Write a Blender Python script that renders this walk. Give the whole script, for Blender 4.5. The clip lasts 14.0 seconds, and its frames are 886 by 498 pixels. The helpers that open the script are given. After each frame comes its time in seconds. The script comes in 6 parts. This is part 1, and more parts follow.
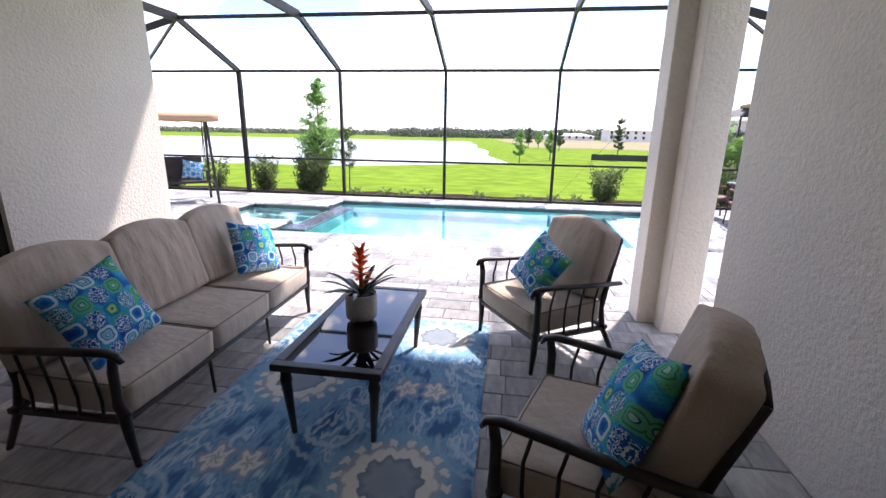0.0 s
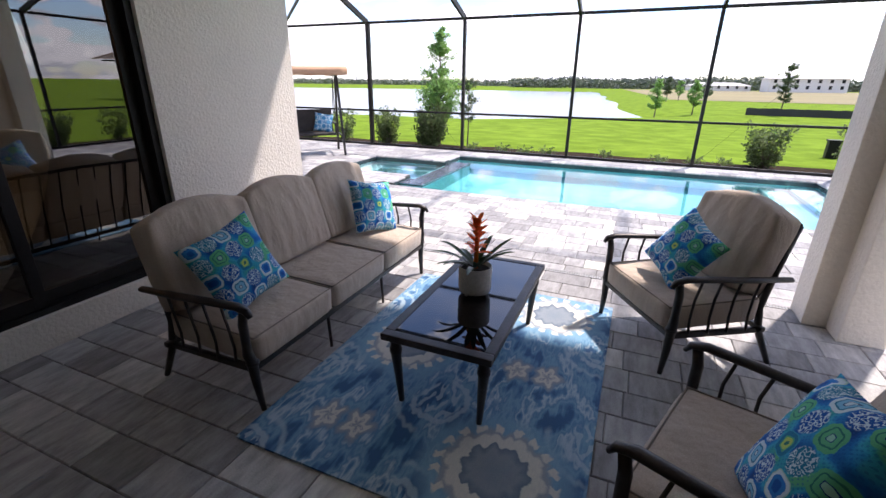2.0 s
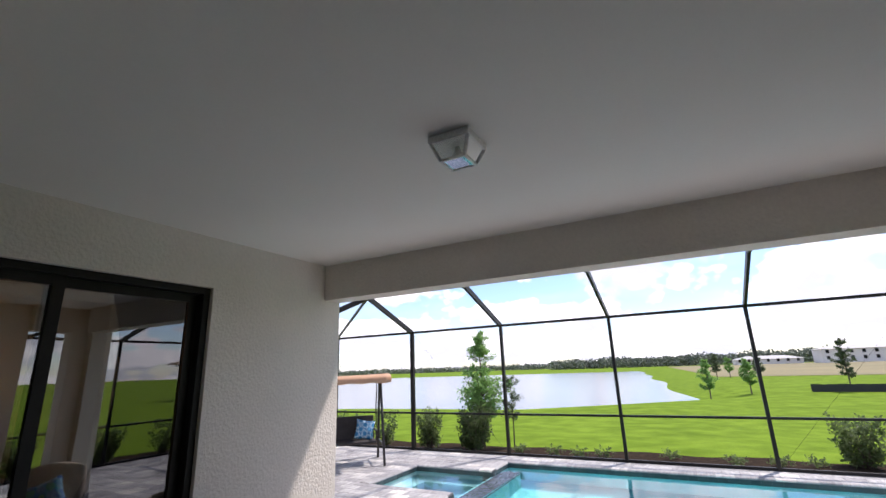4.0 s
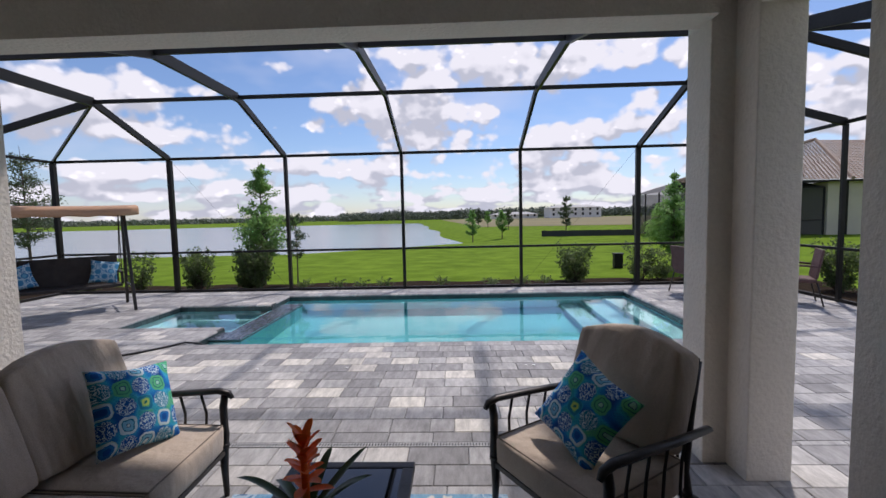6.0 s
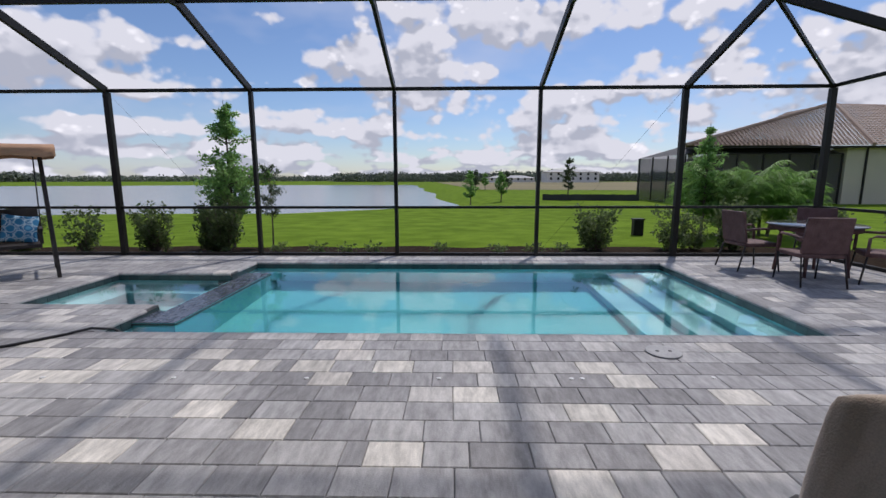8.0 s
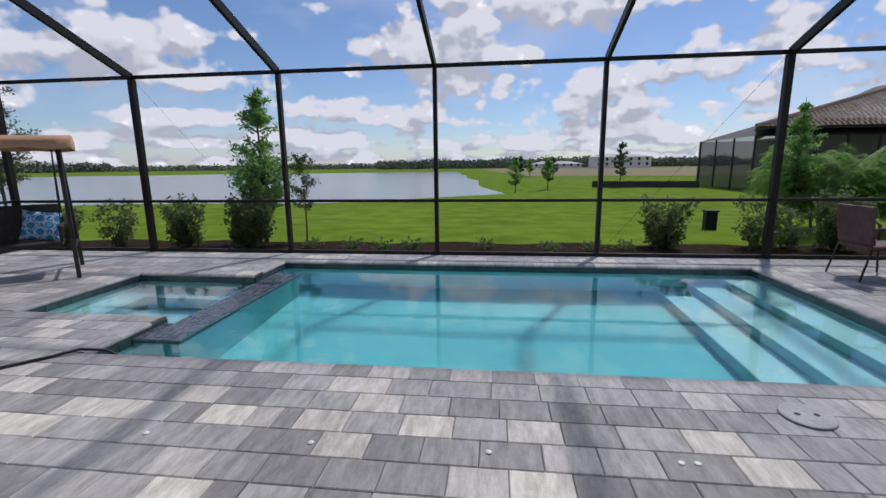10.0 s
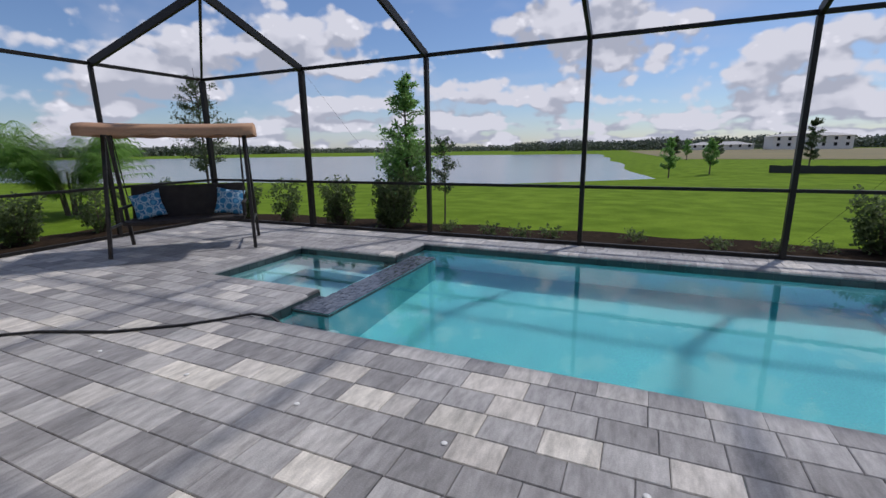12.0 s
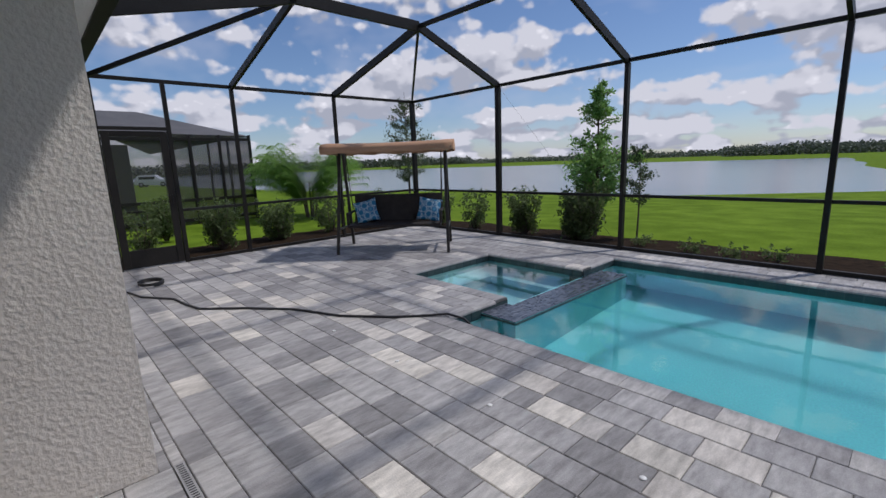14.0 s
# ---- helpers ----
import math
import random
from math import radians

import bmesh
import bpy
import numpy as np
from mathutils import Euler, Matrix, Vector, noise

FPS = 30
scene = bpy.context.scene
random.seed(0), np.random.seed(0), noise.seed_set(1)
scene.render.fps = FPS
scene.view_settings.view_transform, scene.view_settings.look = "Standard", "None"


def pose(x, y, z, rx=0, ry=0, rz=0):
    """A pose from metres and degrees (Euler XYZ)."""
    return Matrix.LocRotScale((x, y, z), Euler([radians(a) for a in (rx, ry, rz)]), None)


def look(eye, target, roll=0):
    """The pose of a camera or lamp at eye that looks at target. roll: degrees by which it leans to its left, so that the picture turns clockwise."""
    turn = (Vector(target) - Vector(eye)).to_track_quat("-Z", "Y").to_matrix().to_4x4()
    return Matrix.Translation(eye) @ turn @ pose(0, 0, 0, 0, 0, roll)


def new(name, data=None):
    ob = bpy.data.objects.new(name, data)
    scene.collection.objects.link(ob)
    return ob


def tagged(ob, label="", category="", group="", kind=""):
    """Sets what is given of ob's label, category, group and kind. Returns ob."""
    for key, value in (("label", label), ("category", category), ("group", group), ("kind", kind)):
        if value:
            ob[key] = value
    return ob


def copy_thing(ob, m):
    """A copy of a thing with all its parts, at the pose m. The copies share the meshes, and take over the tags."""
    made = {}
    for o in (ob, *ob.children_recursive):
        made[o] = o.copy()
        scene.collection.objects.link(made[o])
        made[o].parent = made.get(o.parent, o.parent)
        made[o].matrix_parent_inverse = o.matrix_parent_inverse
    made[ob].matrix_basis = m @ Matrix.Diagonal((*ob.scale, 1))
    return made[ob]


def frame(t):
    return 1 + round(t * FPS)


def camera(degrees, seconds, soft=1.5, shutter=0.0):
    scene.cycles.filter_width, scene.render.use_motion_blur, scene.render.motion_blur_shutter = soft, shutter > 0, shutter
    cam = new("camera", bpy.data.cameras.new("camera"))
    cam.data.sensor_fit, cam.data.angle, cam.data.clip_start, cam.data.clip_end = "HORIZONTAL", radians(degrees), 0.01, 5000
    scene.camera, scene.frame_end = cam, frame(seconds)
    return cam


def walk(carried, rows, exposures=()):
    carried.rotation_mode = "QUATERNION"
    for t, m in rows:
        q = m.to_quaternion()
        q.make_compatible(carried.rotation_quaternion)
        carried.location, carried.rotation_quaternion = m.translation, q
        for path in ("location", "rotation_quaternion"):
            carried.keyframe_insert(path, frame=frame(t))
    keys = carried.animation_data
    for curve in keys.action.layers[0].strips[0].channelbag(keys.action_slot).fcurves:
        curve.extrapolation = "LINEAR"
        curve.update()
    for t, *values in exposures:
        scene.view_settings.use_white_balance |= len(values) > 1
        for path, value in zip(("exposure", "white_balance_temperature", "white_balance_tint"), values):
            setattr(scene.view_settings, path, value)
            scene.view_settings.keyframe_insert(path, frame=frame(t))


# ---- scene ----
cam = camera(90.1, 14.0)
PATH = [
    (0, (-0.094, 2.446, 1.513), (-0.366, 4.361, 1.007), 1.0),
    (0.5, (-0.03, 2.479, 1.471), (-0.279, 4.34, 0.782), 1.3),
    (0.7, (-0.028, 2.517, 1.465), (-0.267, 4.357, 0.717), 1.9),
    (1, (-0.072, 2.556, 1.469), (-0.307, 4.388, 0.702), 2.0),
    (1.5, (-0.156, 2.61, 1.484), (-0.543, 4.407, 0.698), 1.8),
    (2, (-0.198, 2.655, 1.544), (-0.927, 4.378, 0.838), 0.6),
    (2.5, (-0.182, 2.706, 1.689), (-1.274, 4.363, 1.447), -1.4),
    (3, (-0.178, 2.706, 1.804), (-1.438, 4.249, 1.979), -2.4),
    (3.5, (-0.183, 2.699, 1.878), (-1.418, 4.196, 2.36), -2.3),
    (4, (-0.191, 2.714, 1.903), (-1.09, 4.422, 2.426), -2.1),
    (4.2, (-0.188, 2.73, 1.901), (-0.854, 4.545, 2.414), -2.2),
    (6.3, (-0.458, 3.731, 1.463), (-0.512, 5.718, 1.243), -0.9),
    (6.5, (-0.477, 3.913, 1.424), (-0.526, 5.899, 1.186), -0.5),
    (6.7, (-0.466, 4.085, 1.401), (-0.529, 6.071, 1.171), -0.4),
    (7, (-0.486, 4.342, 1.41), (-0.533, 6.322, 1.129), -0.4),
    (7.5, (-0.513, 4.722, 1.377), (-0.567, 6.7, 1.088), -0.5),
    (7.7, (-0.547, 4.841, 1.362), (-0.588, 6.818, 1.062), -0.1),
    (9.8, (-0.598, 5.824, 1.423), (-0.797, 7.779, 1.053), -0.7),
    (10, (-0.636, 5.895, 1.405), (-0.872, 7.845, 1.032), -0.7),
    (10.5, (-0.694, 6.057, 1.41), (-1.215, 7.95, 1.028), -1.8),
    (11, (-0.749, 6.092, 1.42), (-1.487, 7.907, 1.015), -2.1),
    (11.5, (-0.769, 6.109, 1.416), (-1.527, 7.911, 0.995), -1.2),
    (12, (-0.778, 6.111, 1.424), (-1.578, 7.89, 0.982), -0.9),
    (12.5, (-0.807, 6.067, 1.438), (-1.788, 7.752, 0.993), -1.5),
    (13, (-0.833, 6.024, 1.445), (-2.067, 7.538, 1.014), -2.3),
    (13.5, (-0.849, 5.975, 1.479), (-2.239, 7.352, 1.063), -2.7),
    (14, (-0.858, 5.987, 1.469), (-2.298, 7.321, 1.085), -2.1),
]
EXPOSURES = [(0.0, 2.08, 6600, 22), (1.0, 1.9, 6600, 22), (2.0, 1.72, 6600, 21), (2.5, 1.45, 6580, 20), (3.0, 1.38, 6550, 20), (4.2, 1.22, 6550, 20), (6.3, 0.33, 6400, 18), (10.0, 0.12, 6250, 16), (14.0, -0.02, 6200, 16)]
walk(cam, [(t, look(eye, target, roll)) for t, eye, target, roll in PATH], EXPOSURES)

# ---- world, sun and sky ----
SUN = Vector((0.307, 0.565, 1.0)).normalized()
world = bpy.data.worlds.new("sky")
scene.world = world
world.use_nodes = True
wt = world.node_tree
wt.nodes.clear()


def wnode(kind, **values):
    n = wt.nodes.new(kind)
    for key, value in values.items():
        n.inputs[key].default_value = value
    return n


sky = wt.nodes.new("ShaderNodeTexSky")
sky.sky_type, sky.sun_disc = "NISHITA", False
sky.sun_elevation = math.asin(SUN.z)
sky.sun_rotation = math.atan2(SUN.x, SUN.y)
sky.altitude, sky.air_density, sky.dust_density, sky.ozone_density = 0.0, 1.0, 0.35, 4.0
coord = wt.nodes.new("ShaderNodeTexCoord")


def wmath(op, a, b=0.0, c=0.0):
    """A maths node of the sky; each input is a number or a socket."""
    n = wt.nodes.new("ShaderNodeMath")
    n.operation = op
    for k, v in enumerate((a, b, c)):
        if isinstance(v, (int, float)):
            n.inputs[k].default_value = v
        else:
            wt.links.new(v, n.inputs[k])
    return n.outputs[0]


def wvec(op, a, b):
    n = wt.nodes.new("ShaderNodeVectorMath")
    n.operation = op
    wt.links.new(a, n.inputs[0])
    n.inputs[1].default_value = b
    return n.outputs[0]


def wrange(v, a0, a1, b0, b1, smooth=False):
    n = wnode("ShaderNodeMapRange")
    if smooth:
        n.interpolation_type = "SMOOTHSTEP"
    for key, value in (("From Min", a0), ("From Max", a1), ("To Min", b0), ("To Max", b1)):
        n.inputs[key].default_value = value
    wt.links.new(v, n.inputs["Value"])
    return n.outputs[0]


def cumulus(direction, detail):
    """How thick the cloud is in a direction: a layer seen in perspective, broken into round puffs."""
    xyz = wt.nodes.new("ShaderNodeSeparateXYZ")
    wt.links.new(direction, xyz.inputs[0])
    up = wmath("MAXIMUM", xyz.outputs[2], 0.0)
    far = wmath("DIVIDE", 1.0, wmath("ADD", up, 0.16))
    plane = wt.nodes.new("ShaderNodeCombineXYZ")
    for k in (0, 1):
        wt.links.new(wmath("MULTIPLY", xyz.outputs[k], far), plane.inputs[k])
    wt.links.new(wmath("MULTIPLY", up, 9.0), plane.inputs[2])
    field = wnode("ShaderNodeTexNoise", Scale=CLOUD_SCALE, Detail=2.0, Roughness=0.5)
    wt.links.new(wvec("ADD", plane.outputs[0], CLOUD_SEED), field.inputs["Vector"])
    tall = wvec("MULTIPLY", direction, (1.0, 1.0, 1.25))
    warp = wnode("ShaderNodeTexNoise", Scale=20.0, Detail=detail, Roughness=0.6)
    wt.links.new(tall, warp.inputs["Vector"])
    puff = wt.nodes.new("ShaderNodeTexVoronoi")
    puff.feature = "SMOOTH_F1"
    for key, value in (("Scale", 15.0), ("Detail", 2.0), ("Roughness", 0.55), ("Smoothness", 0.5)):
        puff.inputs[key].default_value = value
    wt.links.new(tall, puff.inputs["Vector"])
    thick = wmath("MULTIPLY_ADD", puff.outputs["Distance"], -0.33, field.outputs["Fac"])
    thick = wmath("MULTIPLY_ADD", warp.outputs["Fac"], 0.22, thick)
    return wmath("ADD", thick, wrange(up, 0.02, 0.40, 0.135, 0.0))


CLOUD_SCALE, CLOUD_SEED = 1.25, (3.1, 1.7, 0.4)
here = cumulus(coord.outputs["Generated"], 7.0)
over = cumulus(wvec("ADD", coord.outputs["Generated"], (0.010, 0.016, 0.030)), 4.0)
cover = wrange(here, 0.325, 0.445, 0.0, 1.0, True)
facing = wrange(wmath("SUBTRACT", over, here), -0.07, 0.07, 1.0, 0.0, True)
dense = wrange(over, 0.42, 0.66, 1.0, 0.2)
folds = wt.nodes.new("ShaderNodeTexVoronoi")
folds.feature = "SMOOTH_F1"
for key, value in (("Scale", 21.0), ("Detail", 2.0), ("Roughness", 0.6), ("Smoothness", 0.4)):
    folds.inputs[key].default_value = value
wt.links.new(wvec("MULTIPLY", coord.outputs["Generated"], (1.0, 1.0, 1.5)), folds.inputs["Vector"])
lit_side = wmath("MULTIPLY", wmath("MULTIPLY", facing, dense), wrange(folds.outputs["Distance"], 0.25, 0.75, 1.15, 0.5))
cloud = wt.nodes.new("ShaderNodeMix")
cloud.data_type = "RGBA"
cloud.inputs[6].default_value = (3.9, 4.15, 4.75, 1)
cloud.inputs[7].default_value = (8.8, 8.8, 9.0, 1)
wt.links.new(lit_side, cloud.inputs[0])
# thin high veil over the blue
veil = wnode("ShaderNodeTexNoise", Scale=2.2, Detail=4.0, Roughness=0.6)
wt.links.new(wvec("MULTIPLY", coord.outputs["Generated"], (1.0, 1.6, 2.6)), veil.inputs["Vector"])
thin = wrange(veil.outputs["Fac"], 0.48, 0.75, 0.0, 0.45)
hazed = wt.nodes.new("ShaderNodeMix")
hazed.data_type = "RGBA"
hazed.inputs[7].default_value = (5.6, 5.9, 6.7, 1)
wt.links.new(thin, hazed.inputs[0])
deep_blue = wvec("MULTIPLY", sky.outputs[0], (0.80, 0.84, 0.90))
wt.links.new(deep_blue, hazed.inputs[6])
blend = wt.nodes.new("ShaderNodeMix")
blend.data_type = "RGBA"
back = wnode("ShaderNodeBackground", Strength=0.1)
wout = wt.nodes.new("ShaderNodeOutputWorld")
for a, b in ((cover, blend.inputs[0]), (hazed.outputs[2], blend.inputs[6]), (cloud.outputs[2], blend.inputs[7]),
             (blend.outputs[2], back.inputs["Color"]), (back.outputs[0], wout.inputs["Surface"])):
    wt.links.new(a, b)
sun_data = bpy.data.lights.new("sun", "SUN")
sun_data.energy, sun_data.angle, sun_data.color = 2.3, radians(2.4), (1.0, 0.95, 0.87)
sun = new("sun", sun_data)
sun.matrix_world = look(SUN * 60, (0, 0, 0))

# ---- materials ----
def surface(name, one, two, scale=4.0, rough=0.7, bump=0.0, fine=60.0, metal=0.0, vary="", stretch=(1, 1, 1), spread=0.35, spec=0.5, coat=0.0, sheen=0.0, grains=(0.86, 1.1)):
    """Two colours mixed by broad noise, darkened by fine noise; vary is 'object' or 'island' to mix by a random number for each piece."""
    m = bpy.data.materials.new(name)
    m.use_nodes = True
    t = m.node_tree
    b = t.nodes["Principled BSDF"]
    geo = t.nodes.new("ShaderNodeNewGeometry")
    mapping = t.nodes.new("ShaderNodeVectorMath")
    mapping.operation = "MULTIPLY"
    mapping.inputs[1].default_value = stretch
    t.links.new(geo.outputs["Position"], mapping.inputs[0])
    broad = t.nodes.new("ShaderNodeTexNoise")
    broad.inputs["Scale"].default_value, broad.inputs["Detail"].default_value = scale, 4.0
    small = t.nodes.new("ShaderNodeTexNoise")
    small.inputs["Scale"].default_value, small.inputs["Detail"].default_value = fine, 3.0
    for n in (broad, small):
        t.links.new(mapping.outputs[0], n.inputs["Vector"])
    fac = t.nodes.new("ShaderNodeMapRange")
    fac.inputs["From Min"].default_value, fac.inputs["From Max"].default_value = 0.3, 0.7
    t.links.new(broad.outputs["Fac"], fac.inputs["Value"])
    driver = fac.outputs[0]
    if vary:
        rnd = t.nodes.new("ShaderNodeObjectInfo").outputs["Random"] if vary == "object" else geo.outputs["Random Per Island"]
        mixr = t.nodes.new("ShaderNodeMath")
        mixr.operation = "MULTIPLY_ADD"
        mixr.inputs[1].default_value = spread
        t.links.new(driver, mixr.inputs[0])
        scaled = t.nodes.new("ShaderNodeMath")
        scaled.operation = "MULTIPLY"
        scaled.inputs[1].default_value = 1 - spread
        t.links.new(rnd, scaled.inputs[0])
        t.links.new(scaled.outputs[0], mixr.inputs[2])
        driver = mixr.outputs[0]
    mix = t.nodes.new("ShaderNodeMix")
    mix.data_type = "RGBA"
    mix.inputs[6].default_value, mix.inputs[7].default_value = (*one, 1), (*two, 1)
    t.links.new(driver, mix.inputs[0])
    grain = t.nodes.new("ShaderNodeMapRange")
    grain.inputs["From Min"].default_value, grain.inputs["From Max"].default_value = 0.3, 0.7
    grain.inputs["To Min"].default_value, grain.inputs["To Max"].default_value = grains
    t.links.new(small.outputs["Fac"], grain.inputs["Value"])
    mul = t.nodes.new("ShaderNodeVectorMath")
    mul.operation = "SCALE"
    t.links.new(mix.outputs[2], mul.inputs[0])
    t.links.new(grain.outputs[0], mul.inputs["Scale"])
    t.links.new(mul.outputs[0], b.inputs["Base Color"])
    b.inputs["Roughness"].default_value, b.inputs["Metallic"].default_value = rough, metal
    b.inputs["Specular IOR Level"].default_value = spec
    b.inputs["Coat Weight"].default_value = coat
    b.inputs["Sheen Weight"].default_value = sheen
    if bump:
        bn = t.nodes.new("ShaderNodeBump")
        bn.inputs["Strength"].default_value, bn.inputs["Distance"].default_value = bump, 0.01
        t.links.new(small.outputs["Fac"], bn.inputs["Height"])
        t.links.new(bn.outputs[0], b.inputs["Normal"])
    return m


def glass_like(name, tint, ior, ripple=0.0, scale=6.0, dim=1.0, wet=False):
    """A clear sheet: see-through, with a mirror reflection that Fresnel drives."""
    m = bpy.data.materials.new(name)
    m.use_nodes = True
    t = m.node_tree
    t.nodes.remove(t.nodes["Principled BSDF"])
    out = t.nodes["Material Output"]
    clear, gloss, mix, fres = (t.nodes.new("ShaderNodeBsdfRefraction" if wet else "ShaderNodeBsdfTransparent"), t.nodes.new("ShaderNodeBsdfGlossy"), t.nodes.new("ShaderNodeMixShader"), t.nodes.new("ShaderNodeFresnel"))
    clear.inputs["Color"].default_value = (*tint, 1)
    if wet:
        clear.inputs["IOR"].default_value, clear.inputs["Roughness"].default_value = ior, 0.0
    gloss.inputs["Roughness"].default_value = 0.0
    gloss.inputs["Color"].default_value = (dim, dim, dim, 1)
    fres.inputs["IOR"].default_value = ior
    if ripple:
        geo, n, bn = t.nodes.new("ShaderNodeNewGeometry"), t.nodes.new("ShaderNodeTexNoise"), t.nodes.new("ShaderNodeBump")
        n.inputs["Scale"].default_value, n.inputs["Detail"].default_value = scale, 3.0
        bn.inputs["Strength"].default_value, bn.inputs["Distance"].default_value = ripple, 0.02
        t.links.new(geo.outputs["Position"], n.inputs["Vector"])
        t.links.new(n.outputs["Fac"], bn.inputs["Height"])
        for k in (gloss, fres):
            t.links.new(bn.outputs[0], k.inputs["Normal"])
    t.links.new(fres.outputs[0], mix.inputs[0])
    t.links.new(clear.outputs[0], mix.inputs[1])
    t.links.new(gloss.outputs[0], mix.inputs[2])
    t.links.new(mix.outputs[0], out.inputs["Surface"])
    return m


def lit(name, colour, strength):
    m = bpy.data.materials.new(name)
    m.use_nodes = True
    b = m.node_tree.nodes["Principled BSDF"]
    b.inputs["Base Color"].default_value = (*colour, 1)
    b.inputs["Emission Color"].default_value = (*colour, 1)
    b.inputs["Emission Strength"].default_value = strength
    return m


STUCCO = surface("stucco", (0.68, 0.635, 0.57), (0.74, 0.69, 0.62), 1.5, 0.9, 0.75, 42.0, grains=(0.95, 1.02))
CEIL = surface("ceiling_paint", (0.78, 0.765, 0.72), (0.82, 0.80, 0.755), 0.8, 0.85, 0.02, 90.0, grains=(0.99, 1.01))


GREYS = ((0.0, (0.235, 0.23, 0.228)), (0.25, (0.29, 0.284, 0.28)), (0.55, (0.345, 0.338, 0.332)), (0.80, (0.40, 0.392, 0.38)), (0.92, (0.46, 0.445, 0.42)), (0.975, (0.56, 0.53, 0.48)))
CREAMS = ((0.0, (0.54, 0.515, 0.46)), (1.0, (0.66, 0.625, 0.555)))


def paver_stone(name, vary, stops=GREYS):
    """Blended concrete: each piece grey, dark or cream by chance, with streaks of light and dark along it."""
    m = bpy.data.materials.new(name)
    m.use_nodes = True
    t = m.node_tree
    L = t.links.new
    b = t.nodes["Principled BSDF"]
    geo = t.nodes.new("ShaderNodeNewGeometry")
    rnd = t.nodes.new("ShaderNodeObjectInfo").outputs["Random"] if vary == "object" else geo.outputs["Random Per Island"]
    r = t.nodes.new("ShaderNodeValToRGB")
    e = r.color_ramp.elements
    while len(e) < len(stops):
        e.new(0.5)
    for q, (p, c) in zip(e, stops):
        q.position, q.color = p, (*c, 1)
    L(rnd, r.inputs[0])
    jump = t.nodes.new("ShaderNodeVectorMath")
    jump.operation = "MULTIPLY_ADD"
    jump.inputs[1].default_value = (10.5, 2.8, 1.0)
    off = t.nodes.new("ShaderNodeCombineXYZ")
    far = t.nodes.new("ShaderNodeMath")
    far.operation = "MULTIPLY"
    far.inputs[1].default_value = 90.0
    L(rnd, far.inputs[0])
    L(far.outputs[0], off.inputs[2])
    L(geo.outputs["Position"], jump.inputs[0])
    L(off.outputs[0], jump.inputs[2])
    streak = t.nodes.new("ShaderNodeTexNoise")
    streak.inputs["Scale"].default_value, streak.inputs["Detail"].default_value, streak.inputs["Roughness"].default_value = 1.6, 6.0, 0.7
    L(jump.outputs[0], streak.inputs["Vector"])
    gain = t.nodes.new("ShaderNodeMapRange")
    for key, value in (("From Min", 0.32), ("From Max", 0.68), ("To Min", 0.70), ("To Max", 1.36)):
        gain.inputs[key].default_value = value
    L(streak.outputs["Fac"], gain.inputs["Value"])
    dirt = t.nodes.new("ShaderNodeTexNoise")
    dirt.inputs["Scale"].default_value, dirt.inputs["Detail"].default_value = 0.9, 3.0
    L(geo.outputs["Position"], dirt.inputs["Vector"])
    dm = t.nodes.new("ShaderNodeMapRange")
    for key, value in (("From Min", 0.3), ("From Max", 0.7), ("To Min", 0.86), ("To Max", 1.08)):
        dm.inputs[key].default_value = value
    L(dirt.outputs["Fac"], dm.inputs["Value"])
    both = t.nodes.new("ShaderNodeMath")
    both.operation = "MULTIPLY"
    L(gain.outputs[0], both.inputs[0])
    L(dm.outputs[0], both.inputs[1])
    mul = t.nodes.new("ShaderNodeVectorMath")
    mul.operation = "SCALE"
    L(r.outputs[0], mul.inputs[0])
    L(both.outputs[0], mul.inputs["Scale"])
    L(mul.outputs[0], b.inputs["Base Color"])
    b.inputs["Roughness"].default_value = 0.72
    b.inputs["Specular IOR Level"].default_value = 0.35
    grit = t.nodes.new("ShaderNodeTexNoise")
    grit.inputs["Scale"].default_value = 110.0
    L(geo.outputs["Position"], grit.inputs["Vector"])
    bn = t.nodes.new("ShaderNodeBump")
    bn.inputs["Strength"].default_value, bn.inputs["Distance"].default_value = 0.3, 0.006
    L(grit.outputs["Fac"], bn.inputs["Height"])
    L(bn.outputs[0], b.inputs["Normal"])
    return m


PAVER, PAVERS, PALEPAVER = paver_stone("paver_single", "object"), paver_stone("paver_joined", "island"), paver_stone("paver_pale", "object", CREAMS)
SAND = surface("joint_sand", (0.10, 0.10, 0.10), (0.15, 0.148, 0.145), 8.0, 0.95)
BRONZE = surface("bronze_aluminium", (0.015, 0.0135, 0.0125), (0.023, 0.021, 0.019), 3.0, 0.45, spec=0.22)
DARKFRAME = surface("black_door_frame", (0.010, 0.010, 0.010), (0.016, 0.016, 0.016), 3.0, 0.45, spec=0.2)
# one plaster in three colours; the water's tint by depth is painted in
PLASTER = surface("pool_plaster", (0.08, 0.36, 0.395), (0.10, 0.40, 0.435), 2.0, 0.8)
SHALLOWPLASTER = surface("shallow_water_plaster", (0.26, 0.46, 0.48), (0.31, 0.52, 0.54), 2.0, 0.8)
# lighter copy for the basin walls, offsetting their shade from the sun
LITPLASTER = surface("shade_lifted_plaster", (0.29, 0.62, 0.66), (0.33, 0.67, 0.71), 2.0, 0.8)
WATERLINE = surface("waterline_tile", (0.030, 0.050, 0.055), (0.06, 0.09, 0.09), 9.0, 0.25, vary="island")
WEIR = surface("weir_tile", (0.03, 0.045, 0.07), (0.16, 0.18, 0.22), 14.0, 0.25, vary="island", spread=0.4)
WATER = glass_like("pool_water", (0.80, 0.95, 0.97), 1.33, 0.06, 4.0, wet=True)
